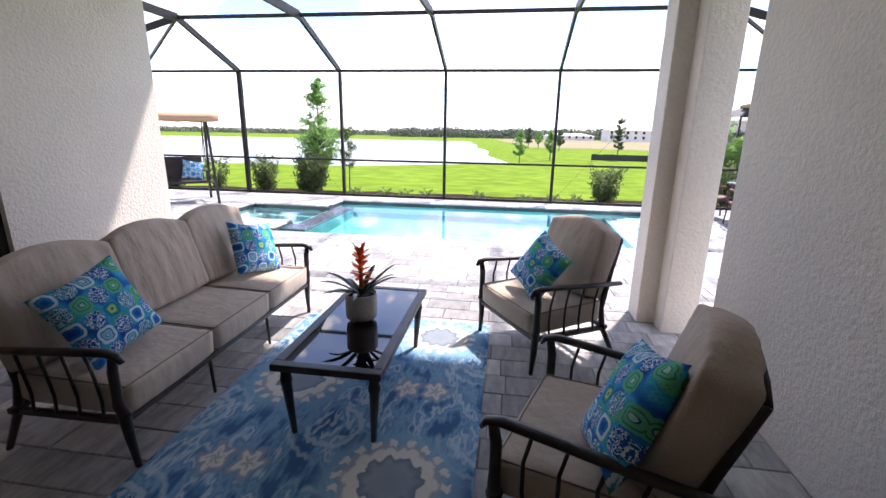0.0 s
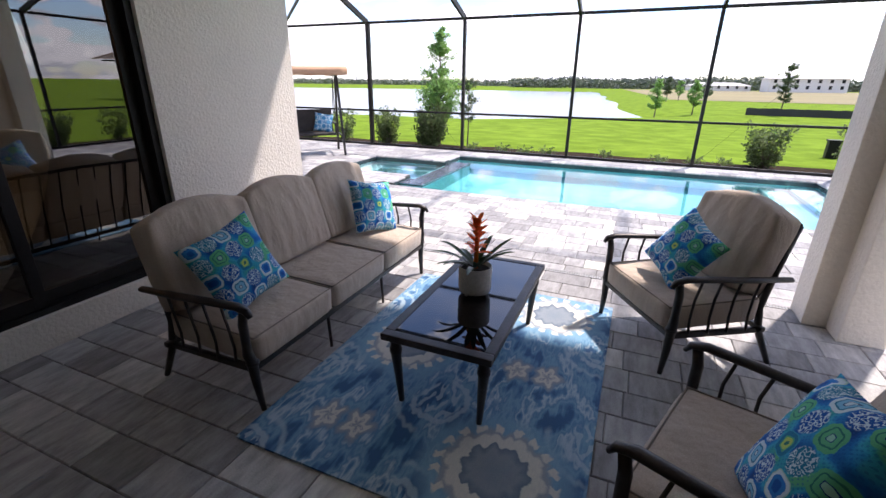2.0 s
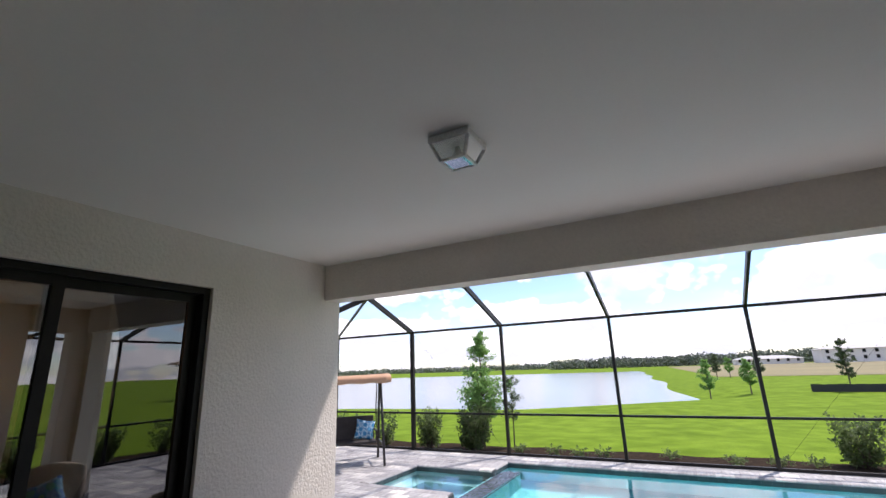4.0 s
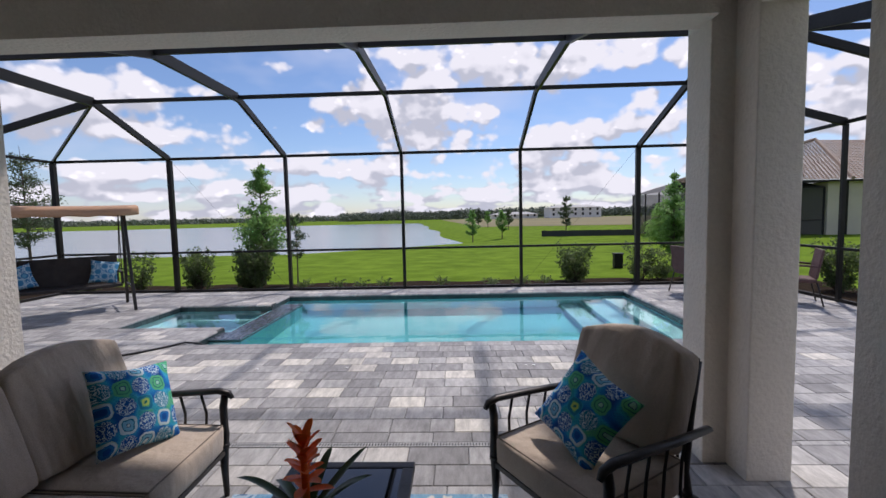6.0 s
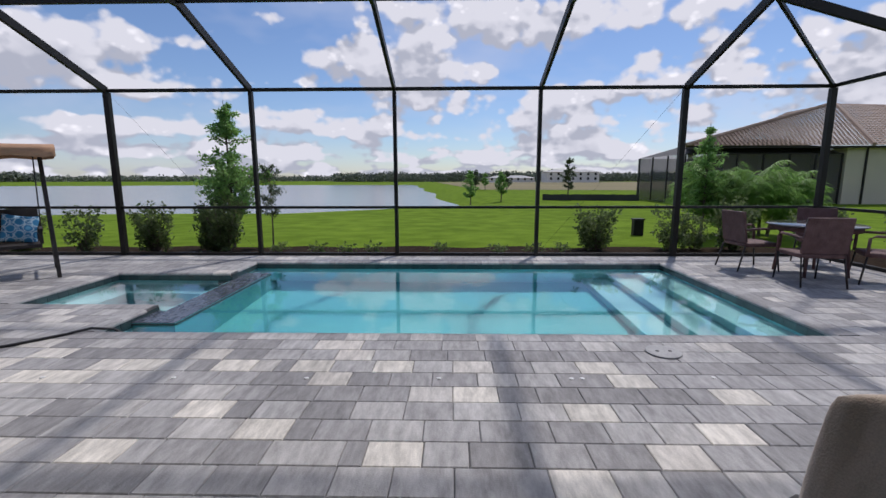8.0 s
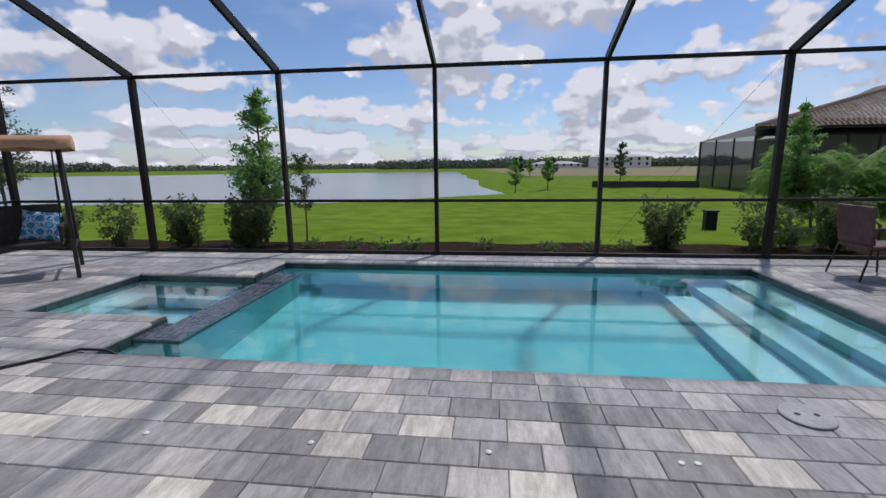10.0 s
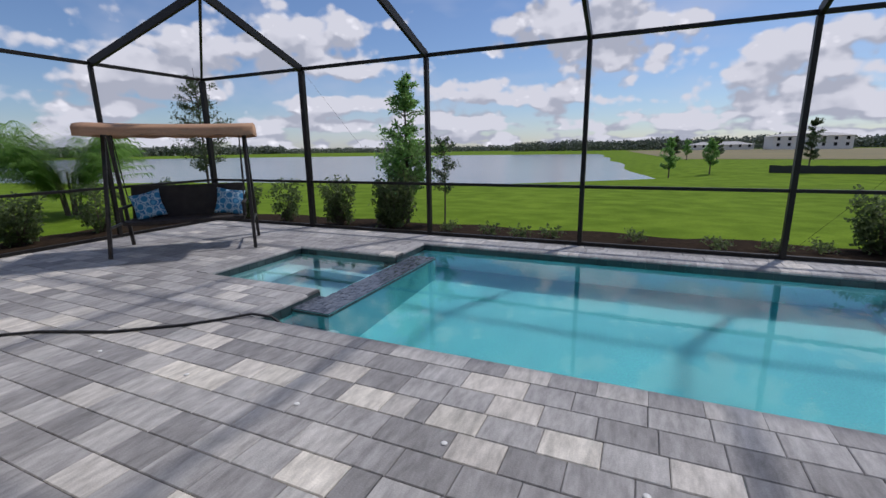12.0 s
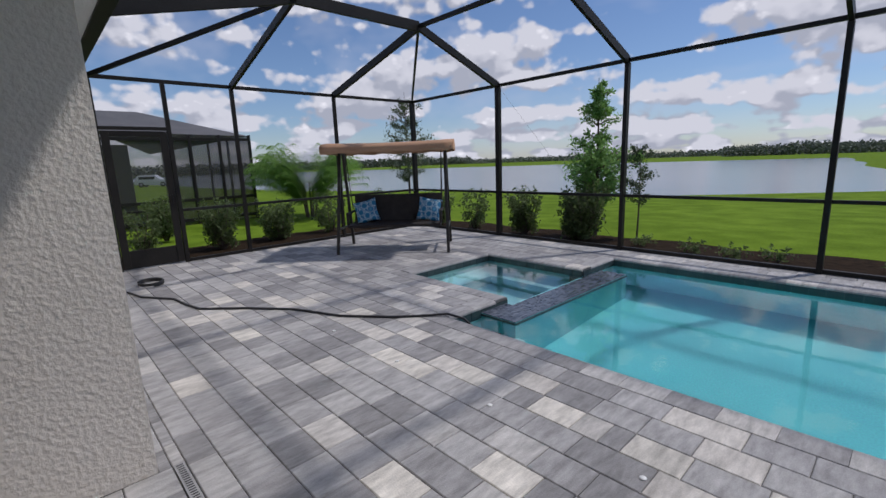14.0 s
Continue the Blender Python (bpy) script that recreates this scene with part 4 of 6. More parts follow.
def patio_seat(name, width, seats, at, turn, label, category, group=""):
    """A metal-framed seat with box cushions; width is between the arms, the front looks to -y."""
    e = empty(name, (0, 0, 0), label, category, group)
    hw, d = width / 2, 0.60
    f, r = -d / 2, d / 2
    for s in (-1, 1):
        x = s * hw
        # front post with leg: a swelling upright with a ring, tapering to the foot
        b = bmesh.new()
        tube(b, [(x * 0.965, f - 0.01, 0.0), (x * 0.975, f, 0.16), (x * 0.985, f, 0.30), (x, f, 0.34), (x, f, 0.38), (x, f, 0.50), (x, f - 0.012, 0.565)],
             [0.014, 0.021, 0.027, 0.025, 0.021, 0.022, 0.02], 8)
        tube(b, [(x * 0.98, f, 0.275), (x * 0.98, f, 0.295)], 0.031, 10)
        part("leg", b, IRON, e, "", True)
        # arm: from the scrolled tip back to the rear post
        b = bmesh.new()
        tube(b, [(x, f - 0.055, 0.545), (x, f - 0.035, 0.575), (x, f + 0.02, 0.588), (x, f + 0.2, 0.578), (x, f + 0.42, 0.562), (s * (hw - 0.01), r + 0.075, 0.545)], [0.014, 0.022, 0.025, 0.025, 0.024, 0.021], 8, 0.7)
        part("armrest", b, IRON, e, "", True)
        # rear leg and back post, one raked bar
        b = bmesh.new()
        tube(b, [(x * 0.96, r + 0.09, 0.0), (s * (hw - 0.045), r - 0.01, 0.22), (s * (hw - 0.055), r - 0.03, 0.36), (s * (hw - 0.07), r + 0.03, 0.58), (s * (hw - 0.085), r + 0.115, 0.83)], [0.015, 0.021, 0.021, 0.019, 0.016], 8)
        part("back_post", b, IRON, e, "", True)
        part("side_rail", bar(bmesh.new(), (x * 0.98, f, 0.25), (s * (hw - 0.045), r - 0.01, 0.22), 0.025, 0.035, 0.005), IRON, e)
        for k in range(4):
            y = f + 0.11 + k * 0.12
            b = tube(bmesh.new(), [(x * 0.98, y, 0.245), (x * 0.985, y - 0.012, 0.34), (x * 1.0, y - 0.012, 0.46), (x, y + 0.012, 0.57)], 0.0075, 6)
            part("spindle", b, IRON, e, "", True)
    part("front_rail", bar(bmesh.new(), (-hw, f, 0.25), (hw, f, 0.25), 0.03, 0.03, 0.006), IRON, e)
    part("rear_rail", bar(bmesh.new(), (-hw, r - 0.02, 0.24), (hw, r - 0.02, 0.24), 0.03, 0.03, 0.006), IRON, e)
    part("top_rail", tube(bmesh.new(), [(-hw + 0.085, r + 0.115, 0.83), (-hw * 0.45, r + 0.12, 0.85), (0, r + 0.12, 0.86), (hw * 0.45, r + 0.12, 0.85), (hw - 0.085, r + 0.115, 0.83)], 0.014, 8), IRON, e, "", True)
    n = max(3, round(width / 0.14))
    for k in range(n):
        x = (hw - 0.11) * (2 * k / (n - 1) - 1)
        part("back_slat", tube(bmesh.new(), [(x, r - 0.02, 0.25), (x, r + 0.03, 0.55), (x, r + 0.118, 0.845)], 0.007, 6), IRON, e, "", True)
    if seats > 1:
        for x in (-hw / 3, hw / 3):
            part("middle_leg", tube(bmesh.new(), [(x, f + 0.02, 0.0), (x, f + 0.03, 0.24)], [0.009, 0.011], 6), IRON, e, "", True)
    w = (width - 0.05) / seats
    for k in range(seats):
        x = -hw + 0.025 + w * (k + 0.5)
        sm = Matrix.Translation((x, -0.035, 0.345)) @ Matrix.Rotation(radians(2), 4, "X")
        c = cushion("seat_cushion", e, (w - 0.008, 0.57, 0.145), sm, 0.012)
        o, y0, y1, z = w / 2 - 0.012, -0.272, 0.26, 0.071
        rim(c, [sm @ Vector(p) for p in ((-o, y0, z), (o, y0, z), (o, y1, z), (-o, y1, z))], 0.0045)
        rim(c, [sm @ Vector(p) for p in ((-o, y0 - 0.005, -0.06), (o, y0 - 0.005, -0.06), (o, y1, -0.06), (-o, y1, -0.06))], 0.0045)
        wb = (width - 0.14) / seats if seats == 1 else w - 0.004
        bm = slope(17, (x, 0.268, 0.655))
        c = cushion("back_cushion", e, (wb, 0.15, 0.46), bm, 0.022, "", 5, 0.05)
        o = wb / 2 - 0.02
        arc = [(-o, -0.071, -0.21), (o, -0.071, -0.21), (o, -0.071, 0.19)] + [(o * math.cos(math.pi * q / 8), -0.069, 0.19 + 0.075 * math.sin(math.pi * q / 8)) for q in range(1, 8)] + [(-o, -0.071, 0.19)]
        rim(c, [bm @ Vector(p) for p in arc], 0.005)
    e.matrix_world = pose(*at, 0, 0, turn)
    return e


patio_seat("patio_sofa", 1.91, 3, (-2.03, 4.875, 0), 90.5, "dark metal patio sofa with three taupe seat cushions", "sofa")
chair = patio_seat("patio_armchair", 0.72, 1, (0.20, 5.55, 0), -58, "dark metal patio armchair with taupe cushions by the column", "armchair", "armchairs round the coffee table")
other = copy_thing(chair, pose(0.32, 3.985, 0, 0, 0, -110))
other["label"] = "dark metal patio armchair with taupe cushions by the stucco wall"


def throw_pillow(m, size=0.42, label="square throw pillow in blue and green medallion cloth", group="patterned throw pillows", name="throw_pillow"):
    b = bmesh.new()
    k = 16
    grid = {}
    for side in (1, -1):
        for i in range(k + 1):
            for j in range(k + 1):
                u, v = 2 * i / k - 1, 2 * j / k - 1
                edge = abs(u) > 0.999 or abs(v) > 0.999
                if edge and side == -1:
                    grid[side, i, j] = grid[1, i, j]
                    continue
                pinch = 1 - 0.05 * (1 - abs(u) ** 2) * abs(v) ** 3 - 0.05 * (1 - abs(v) ** 2) * abs(u) ** 3
                z = side * 0.075 * ((1 - u ** 2) * (1 - v ** 2)) ** 0.42 + 0.006 * noise.noise(Vector((u * 2, v * 2, side + size * 9)))
                sx = 1 - 0.06 * (1 - abs(v)) * abs(u)
                sy = 1 - 0.06 * (1 - abs(u)) * abs(v)
                grid[side, i, j] = b.verts.new((u * size / 2 * pinch * sx, v * size / 2 * pinch * sy, 0 if edge else z))
        for i in range(k):
            for j in range(k):
                q = (grid[side, i, j], grid[side, i + 1, j], grid[side, i + 1, j + 1], grid[side, i, j + 1])
                b.faces.new(q if side == 1 else q[::-1])
    ob = thing(name, b, PILLOW, label, "pillow", "", group, True)
    ob.matrix_world = m
    return ob


def leaning(at, face, lean, spin=0.0):
    """A pillow frame at a place, its front looking to the compass angle face (degrees from +x), leaning back, turned in its plane."""
    return pose(*at, 0, 0, face) @ pose(0, 0, 0, 0, 90 - lean, 0) @ pose(0, 0, 0, 0, 0, 90 + spin)


throw_pillow(leaning((-2.02, 4.20, 0.635), -8, 24, 14), 0.44)
throw_pillow(leaning((-2.03, 5.56, 0.62), -14, 24, -12), 0.42)
throw_pillow(leaning((0.16, 5.50, 0.615), 216, 28, -22), 0.41)
throw_pillow(leaning((0.35, 3.84, 0.63), 172, 27, 18), 0.45)

# coffee table
table = empty("coffee_table", (-0.90, 4.80, 0), "black metal coffee table with a black glass top", "coffee table")
b = bmesh.new()
for x0, x1, y0, y1 in ((-0.275, 0.275, -0.59, -0.54), (-0.275, 0.275, 0.54, 0.59), (-0.275, -0.225, -0.54, 0.54), (0.225, 0.275, -0.54, 0.54)):
    box(b, x0, x1, y0, y1, 0.395, 0.432, 0.006)
part("top_frame", b, IRON, table)
part("glass_top", boxed(-0.226, 0.226, -0.541, 0.541, 0.405, 0.428), BLACKGLASS, table, "black mirror-like glass")
for x in (-0.225, 0.225):
    for y in (-0.53, 0.53):
        part("leg", tube(bmesh.new(), [(x * 0.93, y * 0.97, 0.01), (x, y, 0.30), (x, y, 0.31), (x, y, 0.335), (x, y, 0.34), (x, y, 0.395)], [0.014, 0.026, 0.031, 0.031, 0.026, 0.026], 10), IRON, table, "", True)

# rug
b = boxed(-0.76, 0.76, -1.02, 1.02, 0.0, 0.01, 0.003)
rug = thing("rug", b, RUG, "blue patterned flat-weave rug with cream medallions", "rug")
rug.matrix_world = pose(-0.93, 4.775, 0.001)

# potted bromeliad
rr = random.Random(11)
plant = empty("potted_bromeliad", (-0.91, 4.80, 0.432), "orange bromeliad in a white ribbed pot on the table", "potted plant")
b = lathe(bmesh.new(), [(0.066, 0.012), (0.088, 0.022), (0.092, 0.05), (0.093, 0.165), (0.089, 0.170), (0.084, 0.165), (0.082, 0.13)], 28)
part("pot", b, POT, plant, "", True)
for k in range(3):
    a = 2.1 * k
    part("foot", lathe(bmesh.new(), [(0.010, 0.0), (0.014, 0.02)], 8, (0.06 * math.cos(a), 0.06 * math.sin(a), 0)), POT, plant)
part("soil", lathe(bmesh.new(), [(0.083, 0.125), (0.083, 0.145), (0.02, 0.152)], 20), SOIL, plant)


def blade(length, width, rise, droop, heading, base=(0, 0, 0.15)):
    """One long curved leaf with a folded middle."""
    b = bmesh.new()
    h = Vector((math.cos(heading), math.sin(heading), 0))
    s = Vector((-h.y, h.x, 0))
    rows = []
    for i in range(9):
        u = i / 8
        c = Vector(base) + h * length * (u ** 0.9) + Vector((0, 0, rise * u - droop * u * u))
        w = width * (math.sin(math.pi * min(1, 0.12 + u * 0.88)) ** 0.6) * (1 if u < 0.98 else 0.1)
        rows.append([b.verts.new(c - s * w + Vector((0, 0, w * 0.45))), b.verts.new(c), b.verts.new(c + s * w + Vector((0, 0, w * 0.45)))])
    for r, q in zip(rows, rows[1:]):
        for k in (0, 1):
            b.faces.new((r[k], r[k + 1], q[k + 1], q[k]))
    return b


for k in range(13):
    a = k * 2.4 + rr.uniform(-0.2, 0.2)
    part("leaf", blade(rr.uniform(0.15, 0.25), 0.017, rr.uniform(0.13, 0.26), rr.uniform(0.06, 0.16), a), LEAFGREEN, plant, "", True)
part("stem", tube(bmesh.new(), [(0, 0, 0.14), (0.004, 0, 0.28), (0, 0, 0.40)], [0.014, 0.013, 0.009], 8), ORANGE, plant, "", True)
for k in range(26):
    u = k / 25
    part("bract", blade(0.075 * (1 - 0.45 * u) * rr.uniform(0.95, 1.3), 0.017, 0.025 + 0.05 * u, 0.012, k * 2.4, (0, 0, 0.24 + 0.17 * u)), ORANGE, plant, "", True)

# ceiling light
lamp = empty("ceiling_light", (-1.0, 4.44, CZ), "white metal box ceiling light with clear glass panes", "ceiling light")
part("base", boxed(-0.105, 0.105, -0.105, 0.105, -0.035, 0.0, 0.006), WHITE, lamp)
for s in (-1, 1):
    for q in (-1, 1):
        part("corner_bar", bar(bmesh.new(), (s * 0.095, q * 0.095, -0.035), (s * 0.062, q * 0.062, -0.115), 0.012, 0.012), WHITE, lamp)
    part("edge_bar", bar(bmesh.new(), (s * 0.062, -0.068, -0.115), (s * 0.062, 0.068, -0.115), 0.012, 0.012), WHITE, lamp)
    part("edge_bar", bar(bmesh.new(), (-0.056, s * 0.062, -0.115), (0.056, s * 0.062, -0.115), 0.012, 0.012), WHITE, lamp)
b = bmesh.new()
for k in range(4):
    a = k * math.pi / 2
    rot = Matrix.Rotation(a, 3, "Z")
    b.faces.new([b.verts.new(rot @ Vector(p)) for p in ((0.092, -0.088, -0.036), (0.092, 0.088, -0.036), (0.06, 0.056, -0.113), (0.06, -0.056, -0.113))])
b.faces.new([b.verts.new(p) for p in ((-0.056, -0.056, -0.116), (0.056, -0.056, -0.116), (0.056, 0.056, -0.116), (-0.056, 0.056, -0.116))])
part("pane", b, CLEAR, lamp)
part("bulb", lathe(bmesh.new(), [(0.012, -0.03), (0.014, -0.05), (0.027, -0.075), (0.022, -0.095), (0.004, -0.104)], 14), WHITE, lamp, "", True)

# ---- sliding door in the west wall, and the room behind ----
door = empty("door_1", (WX, 0, 0), "black-framed two-panel sliding glass door", "sliding door", kind="structure")
D0, D1, DZ0, DZ1 = 3.04, 4.83, 0.2, 2.56
for n_, y0, y1, z0, z1 in (("jamb", D0, D0 + 0.05, DZ0, DZ1), ("jamb", D1 - 0.05, D1, DZ0, DZ1), ("head", D0 + 0.05, D1 - 0.05, DZ1 - 0.05, DZ1), ("sill", D0 + 0.05, D1 - 0.05, DZ0, DZ0 + 0.04)):
    part(n_, boxed(-0.16, -0.035, y0, y1, z0, z1, 0.003), DARKFRAME, door)
for k, (y0, y1, xo) in enumerate(((D0 + 0.05, 3.93, -0.075), (3.86, D1 - 0.05, -0.125))):
    p = empty("panel", (0, 0, 0), "", "")
    for key in list(p.keys()):
        del p[key]
    p.parent = door
    b = bmesh.new()
    z0, z1 = DZ0 + 0.04, DZ1 - 0.05
    for a0, a1, c0, c1 in ((y0, y0 + 0.065, z0, z1), (y1 - 0.065, y1, z0, z1), (y0 + 0.065, y1 - 0.065, z0, z0 + 0.08), (y0 + 0.065, y1 - 0.065, z1 - 0.06, z1)):
        box(b, xo - 0.02, xo + 0.02, a0, a1, c0, c1, 0.002)
    part("sash", b, DARKFRAME, p)
    part("pane", boxed(xo - 0.003, xo + 0.003, y0 + 0.065, y1 - 0.065, z0 + 0.08, z1 - 0.06), GLASS, p).visible_shadow = False

# ---- rooms of the house, seen through glass ----
RWALL = surface("room_wall_paint", (0.55, 0.49, 0.40), (0.60, 0.53, 0.44), 1.0, 0.85)
RFLOOR = surface("room_floor_tile", (0.42, 0.37, 0.31), (0.48, 0.43, 0.36), 1.5, 0.35)
FABRIC = surface("charcoal_upholstery", (0.035, 0.038, 0.045), (0.06, 0.063, 0.07), 6.0, 0.95)
LINEN = surface("white_linen", (0.60, 0.60, 0.58), (0.68, 0.68, 0.66), 4.0, 0.9)
DARKWOOD = surface("dark_wood", (0.035, 0.02, 0.013), (0.07, 0.04, 0.025), 4.0, 0.45, stretch=(1, 6, 1))
SHEER = surface("grey_green_curtain", (0.20, 0.23, 0.21), (0.27, 0.30, 0.28), 3.0, 0.95, stretch=(14, 14, 0.5))
BULB = lit("warm_bulb", (1.0, 0.40, 0.10), 22.0)
CRYSTAL = lit("amber_crystal", (0.9, 0.34, 0.10), 0.35)
SHADE = lit("lit_lamp_shade", (1.0, 0.38, 0.10), 0.7)
RX0, RY0 = -7.2, 0.4
b = bmesh.new()
box(b, RX0 - 0.15, RX0, RY0, BEAM1 - 0.22, 0.0, CZ)
box(b, RX0, WX - 0.25, RY0 - 0.15, RY0, 0.0, CZ)
box(b, RX0, WX - 0.25, BEAM1 - 0.26, BEAM1 - 0.225, 0.0, CZ)
box(b, WX - 0.27, WX - 0.252, RY0, 3.0, 0.0, CZ)
box(b, WX - 0.27, WX - 0.252, 4.87, BEAM1 - 0.27, 0.0, CZ)
box(b, WX - 0.25, WX - 0.1, RY0 - 0.15, BY - 0.3, 0.0, CZ)
box(b, WX - 0.1, 1.55, RY0 - 0.15, RY0, 0.0, CZ)
box(b, 1.3, 1.55, RY0, BY - 0.3, 0.0, CZ)
thing("wall_inner", b, RWALL, "warm beige inner walls of the rooms", "wall", "structure")
b = bmesh.new()
box(b, RX0, WX - 0.25, RY0, BEAM1 - 0.27, CZ, CZ + 0.1)
box(b, WX - 0.1, 1.3, RY0, BY - 0.3, CZ, CZ + 0.1)
thing("ceiling_inner", b, CEIL, "plain white ceiling of the rooms", "ceiling", "structure")
b = bmesh.new()
box(b, RX0, WX - 0.25, RY0, BEAM1 - 0.27, 0.05, 0.19)
box(b, WX - 0.1, 1.3, RY0, BY - 0.3, -0.011, 0.0)
thing("floor_inner", b, RFLOOR, "beige tiled floor of the inner rooms", "floor", "structure")

# wide doorway behind the patio: black head and jambs, its leaves slid aside
d2 = empty("door_2", (0, 0, 0), "black-framed wide patio doorway standing open", "sliding door", kind="structure")
for n_, q in (("head", (-3.05, 1.2, BY - 0.27, BY - 0.057, 2.50, 2.56)), ("jamb", (-3.05, -2.99, BY - 0.27, BY - 0.057, 0.0, 2.5)), ("jamb", (1.14, 1.2, BY - 0.27, BY - 0.057, 0.0, 2.5))):
    part(n_, boxed(*q, 0.003), DARKFRAME, d2)
for k in range(2):
    y = BY - 0.24 + 0.06 * k
    leaf = part("leaf", box(box(box(box(bmesh.new(), -2.98, -2.91, y - 0.02, y + 0.02, 0.01, 2.5), -2.0, -1.93, y - 0.02, y + 0.02, 0.01, 2.5), -2.91, -2.0, y - 0.02, y + 0.02, 0.01, 0.09), -2.91, -2.0, y - 0.02, y + 0.02, 2.42, 2.5), DARKFRAME, d2)
    part("pane", boxed(-2.91, -2.0, y - 0.003, y + 0.003, 0.09, 2.42), GLASS, leaf)

# chandelier
ch = empty("chandelier", (-6.0, 3.80, CZ), "lit crystal chandelier with warm amber glow", "chandelier")
part("stem", tube(bmesh.new(), [(0, 0, 0), (0, 0, -0.4)], 0.01, 6), DARKWOOD, ch)
for r, z, n_ in ((0.27, -0.38, 26), (0.20, -0.48, 20), (0.12, -0.56, 12)):
    part("ring", tube(bmesh.new(), [(r * math.cos(2 * math.pi * k / 24), r * math.sin(2 * math.pi * k / 24), z) for k in range(25)], 0.008, 5), DARKWOOD, ch)
    for k in range(n_):
        a = 2 * math.pi * k / n_
        part("crystal", lathe(bmesh.new(), [(0.002, -0.09), (0.012, -0.05), (0.004, 0.0)], 5, (r * math.cos(a), r * math.sin(a), z)), CRYSTAL, ch)
for k in range(6):
    a = k * math.pi / 3
    part("bulb", lathe(bmesh.new(), [(0.006, -0.40), (0.022, -0.37), (0.004, -0.33)], 8, (0.16 * math.cos(a), 0.16 * math.sin(a), 0)), BULB, ch)
glow = bpy.data.lights.new("chandelier_glow", "POINT")
glow.energy, glow.color, glow.shadow_soft_size = 1.4, (1.0, 0.55, 0.25), 0.25
new("chandelier_glow", glow).location = (-6.0, 3.80, 2.25)

# console with table lamp
con = empty("console_table", (-6.9, 4.62, 0.19), "dark wooden console table against the wall", "console table")
part("top", boxed(-0.2, 0.2, -0.6, 0.6, 0.82, 0.86, 0.004), DARKWOOD, con)
for x in (-0.17, 0.17):
    for y in (-0.56, 0.56):
        part("leg", boxed(x - 0.02, x + 0.02, y - 0.02, y + 0.02, 0, 0.82), DARKWOOD, con)
tl = empty("table_lamp", (-6.9, 4.62, 1.05), "table lamp with a glowing amber drum shade", "lamp")
part("base", lathe(bmesh.new(), [(0.07, 0.0), (0.07, 0.02), (0.02, 0.05), (0.05, 0.2), (0.05, 0.32), (0.012, 0.42), (0.012, 0.5)], 16), LINEN, tl, "", True)
part("shade", lathe(bmesh.new(), [(0.19, 0.49), (0.185, 0.76)], 24), SHADE, tl, "", True)
g2 = bpy.data.lights.new("table_lamp_glow", "POINT")
g2.energy, g2.color, g2.shadow_soft_size = 1.0, (1.0, 0.55, 0.25), 0.1
new("table_lamp_glow", g2).location = (-6.9, 4.62, 1.95)

# picture on the wall under the chandelier
art = empty("wall_picture", (RX0, 4.06, 2.22), "dark framed picture hanging on the beige wall", "picture")
AH, AV = 0.22, 0.32
part("canvas", boxed(0.01, 0.03, -AH + 0.04, AH - 0.04, -AV + 0.04, AV - 0.04), FABRIC, art)
bm_ = bmesh.new()
for q_ in ((-AH, AH, AV - 0.04, AV), (-AH, AH, -AV, -AV + 0.04), (-AH, -AH + 0.04, -AV + 0.04, AV - 0.04), (AH - 0.04, AH, -AV + 0.04, AV - 0.04)):
    box(bm_, 0.003, 0.045, *q_, 0.004)
part("frame", bm_, DARKWOOD, art)

# round table, chairs, curtain
rt = empty("dining_table", (-5.6, 3.55, 0.19), "round dining table under a white linen cloth", "dining table")
part("cloth", lathe(bmesh.new(), [(0.56, 0.45), (0.55, 0.72), (0.52, 0.76), (0.02, 0.765)], 36), LINEN, rt, "", True)
part("pedestal", lathe(bmesh.new(), [(0.3, 0.0), (0.28, 0.03), (0.06, 0.08), (0.06, 0.74)], 20), DARKWOOD, rt, "", True)


def side_chair(at, turn):
    e = empty("dining_chair", (0, 0, 0), "charcoal upholstered dining chair with dark legs", "chair", "dining chairs")
    part("seat", soft_box(bmesh.new(), -0.25, 0.25, -0.25, 0.25, 0.38, 0.48, 0.015, 5), FABRIC, e, "", True)
    part("backrest", soft_box(bmesh.new(), -0.25, 0.25, 0.2, 0.28, 0.46, 1.02, 0.01, 5), FABRIC, e, "", True)
    for x in (-0.21, 0.21):
        for y in (-0.21, 0.22):
            part("leg", tube(bmesh.new(), [(x, y, 0.0), (x, y, 0.39)], [0.014, 0.021], 6), DARKWOOD, e)
    e.matrix_world = pose(*at, 0, 0, turn)
    return e


c = side_chair((-5.15, 4.15, 0.19), -140)
copy_thing(c, pose(-4.75, 3.25, 0.19, 0, 0, 90))
copy_thing(c, pose(-6.3, 3.3, 0.19, 0, 0, -80))
b = bmesh.new()
for k in range(40):
    a0, a1 = (b.verts.new((WX - 0.36 + 0.03 * math.sin(k * 1.3), 2.98 + 0.3 * k / 40, z)) for z in (0.2, 2.7))
b.verts.ensure_lookup_table()
for k in range(39):
    b.faces.new((b.verts[2 * k], b.verts[2 * k + 2], b.verts[2 * k + 3], b.verts[2 * k + 1]))
thing("curtain", b, SHEER, "grey-green curtain drawn to one side of the door", "curtain", "", "", True)

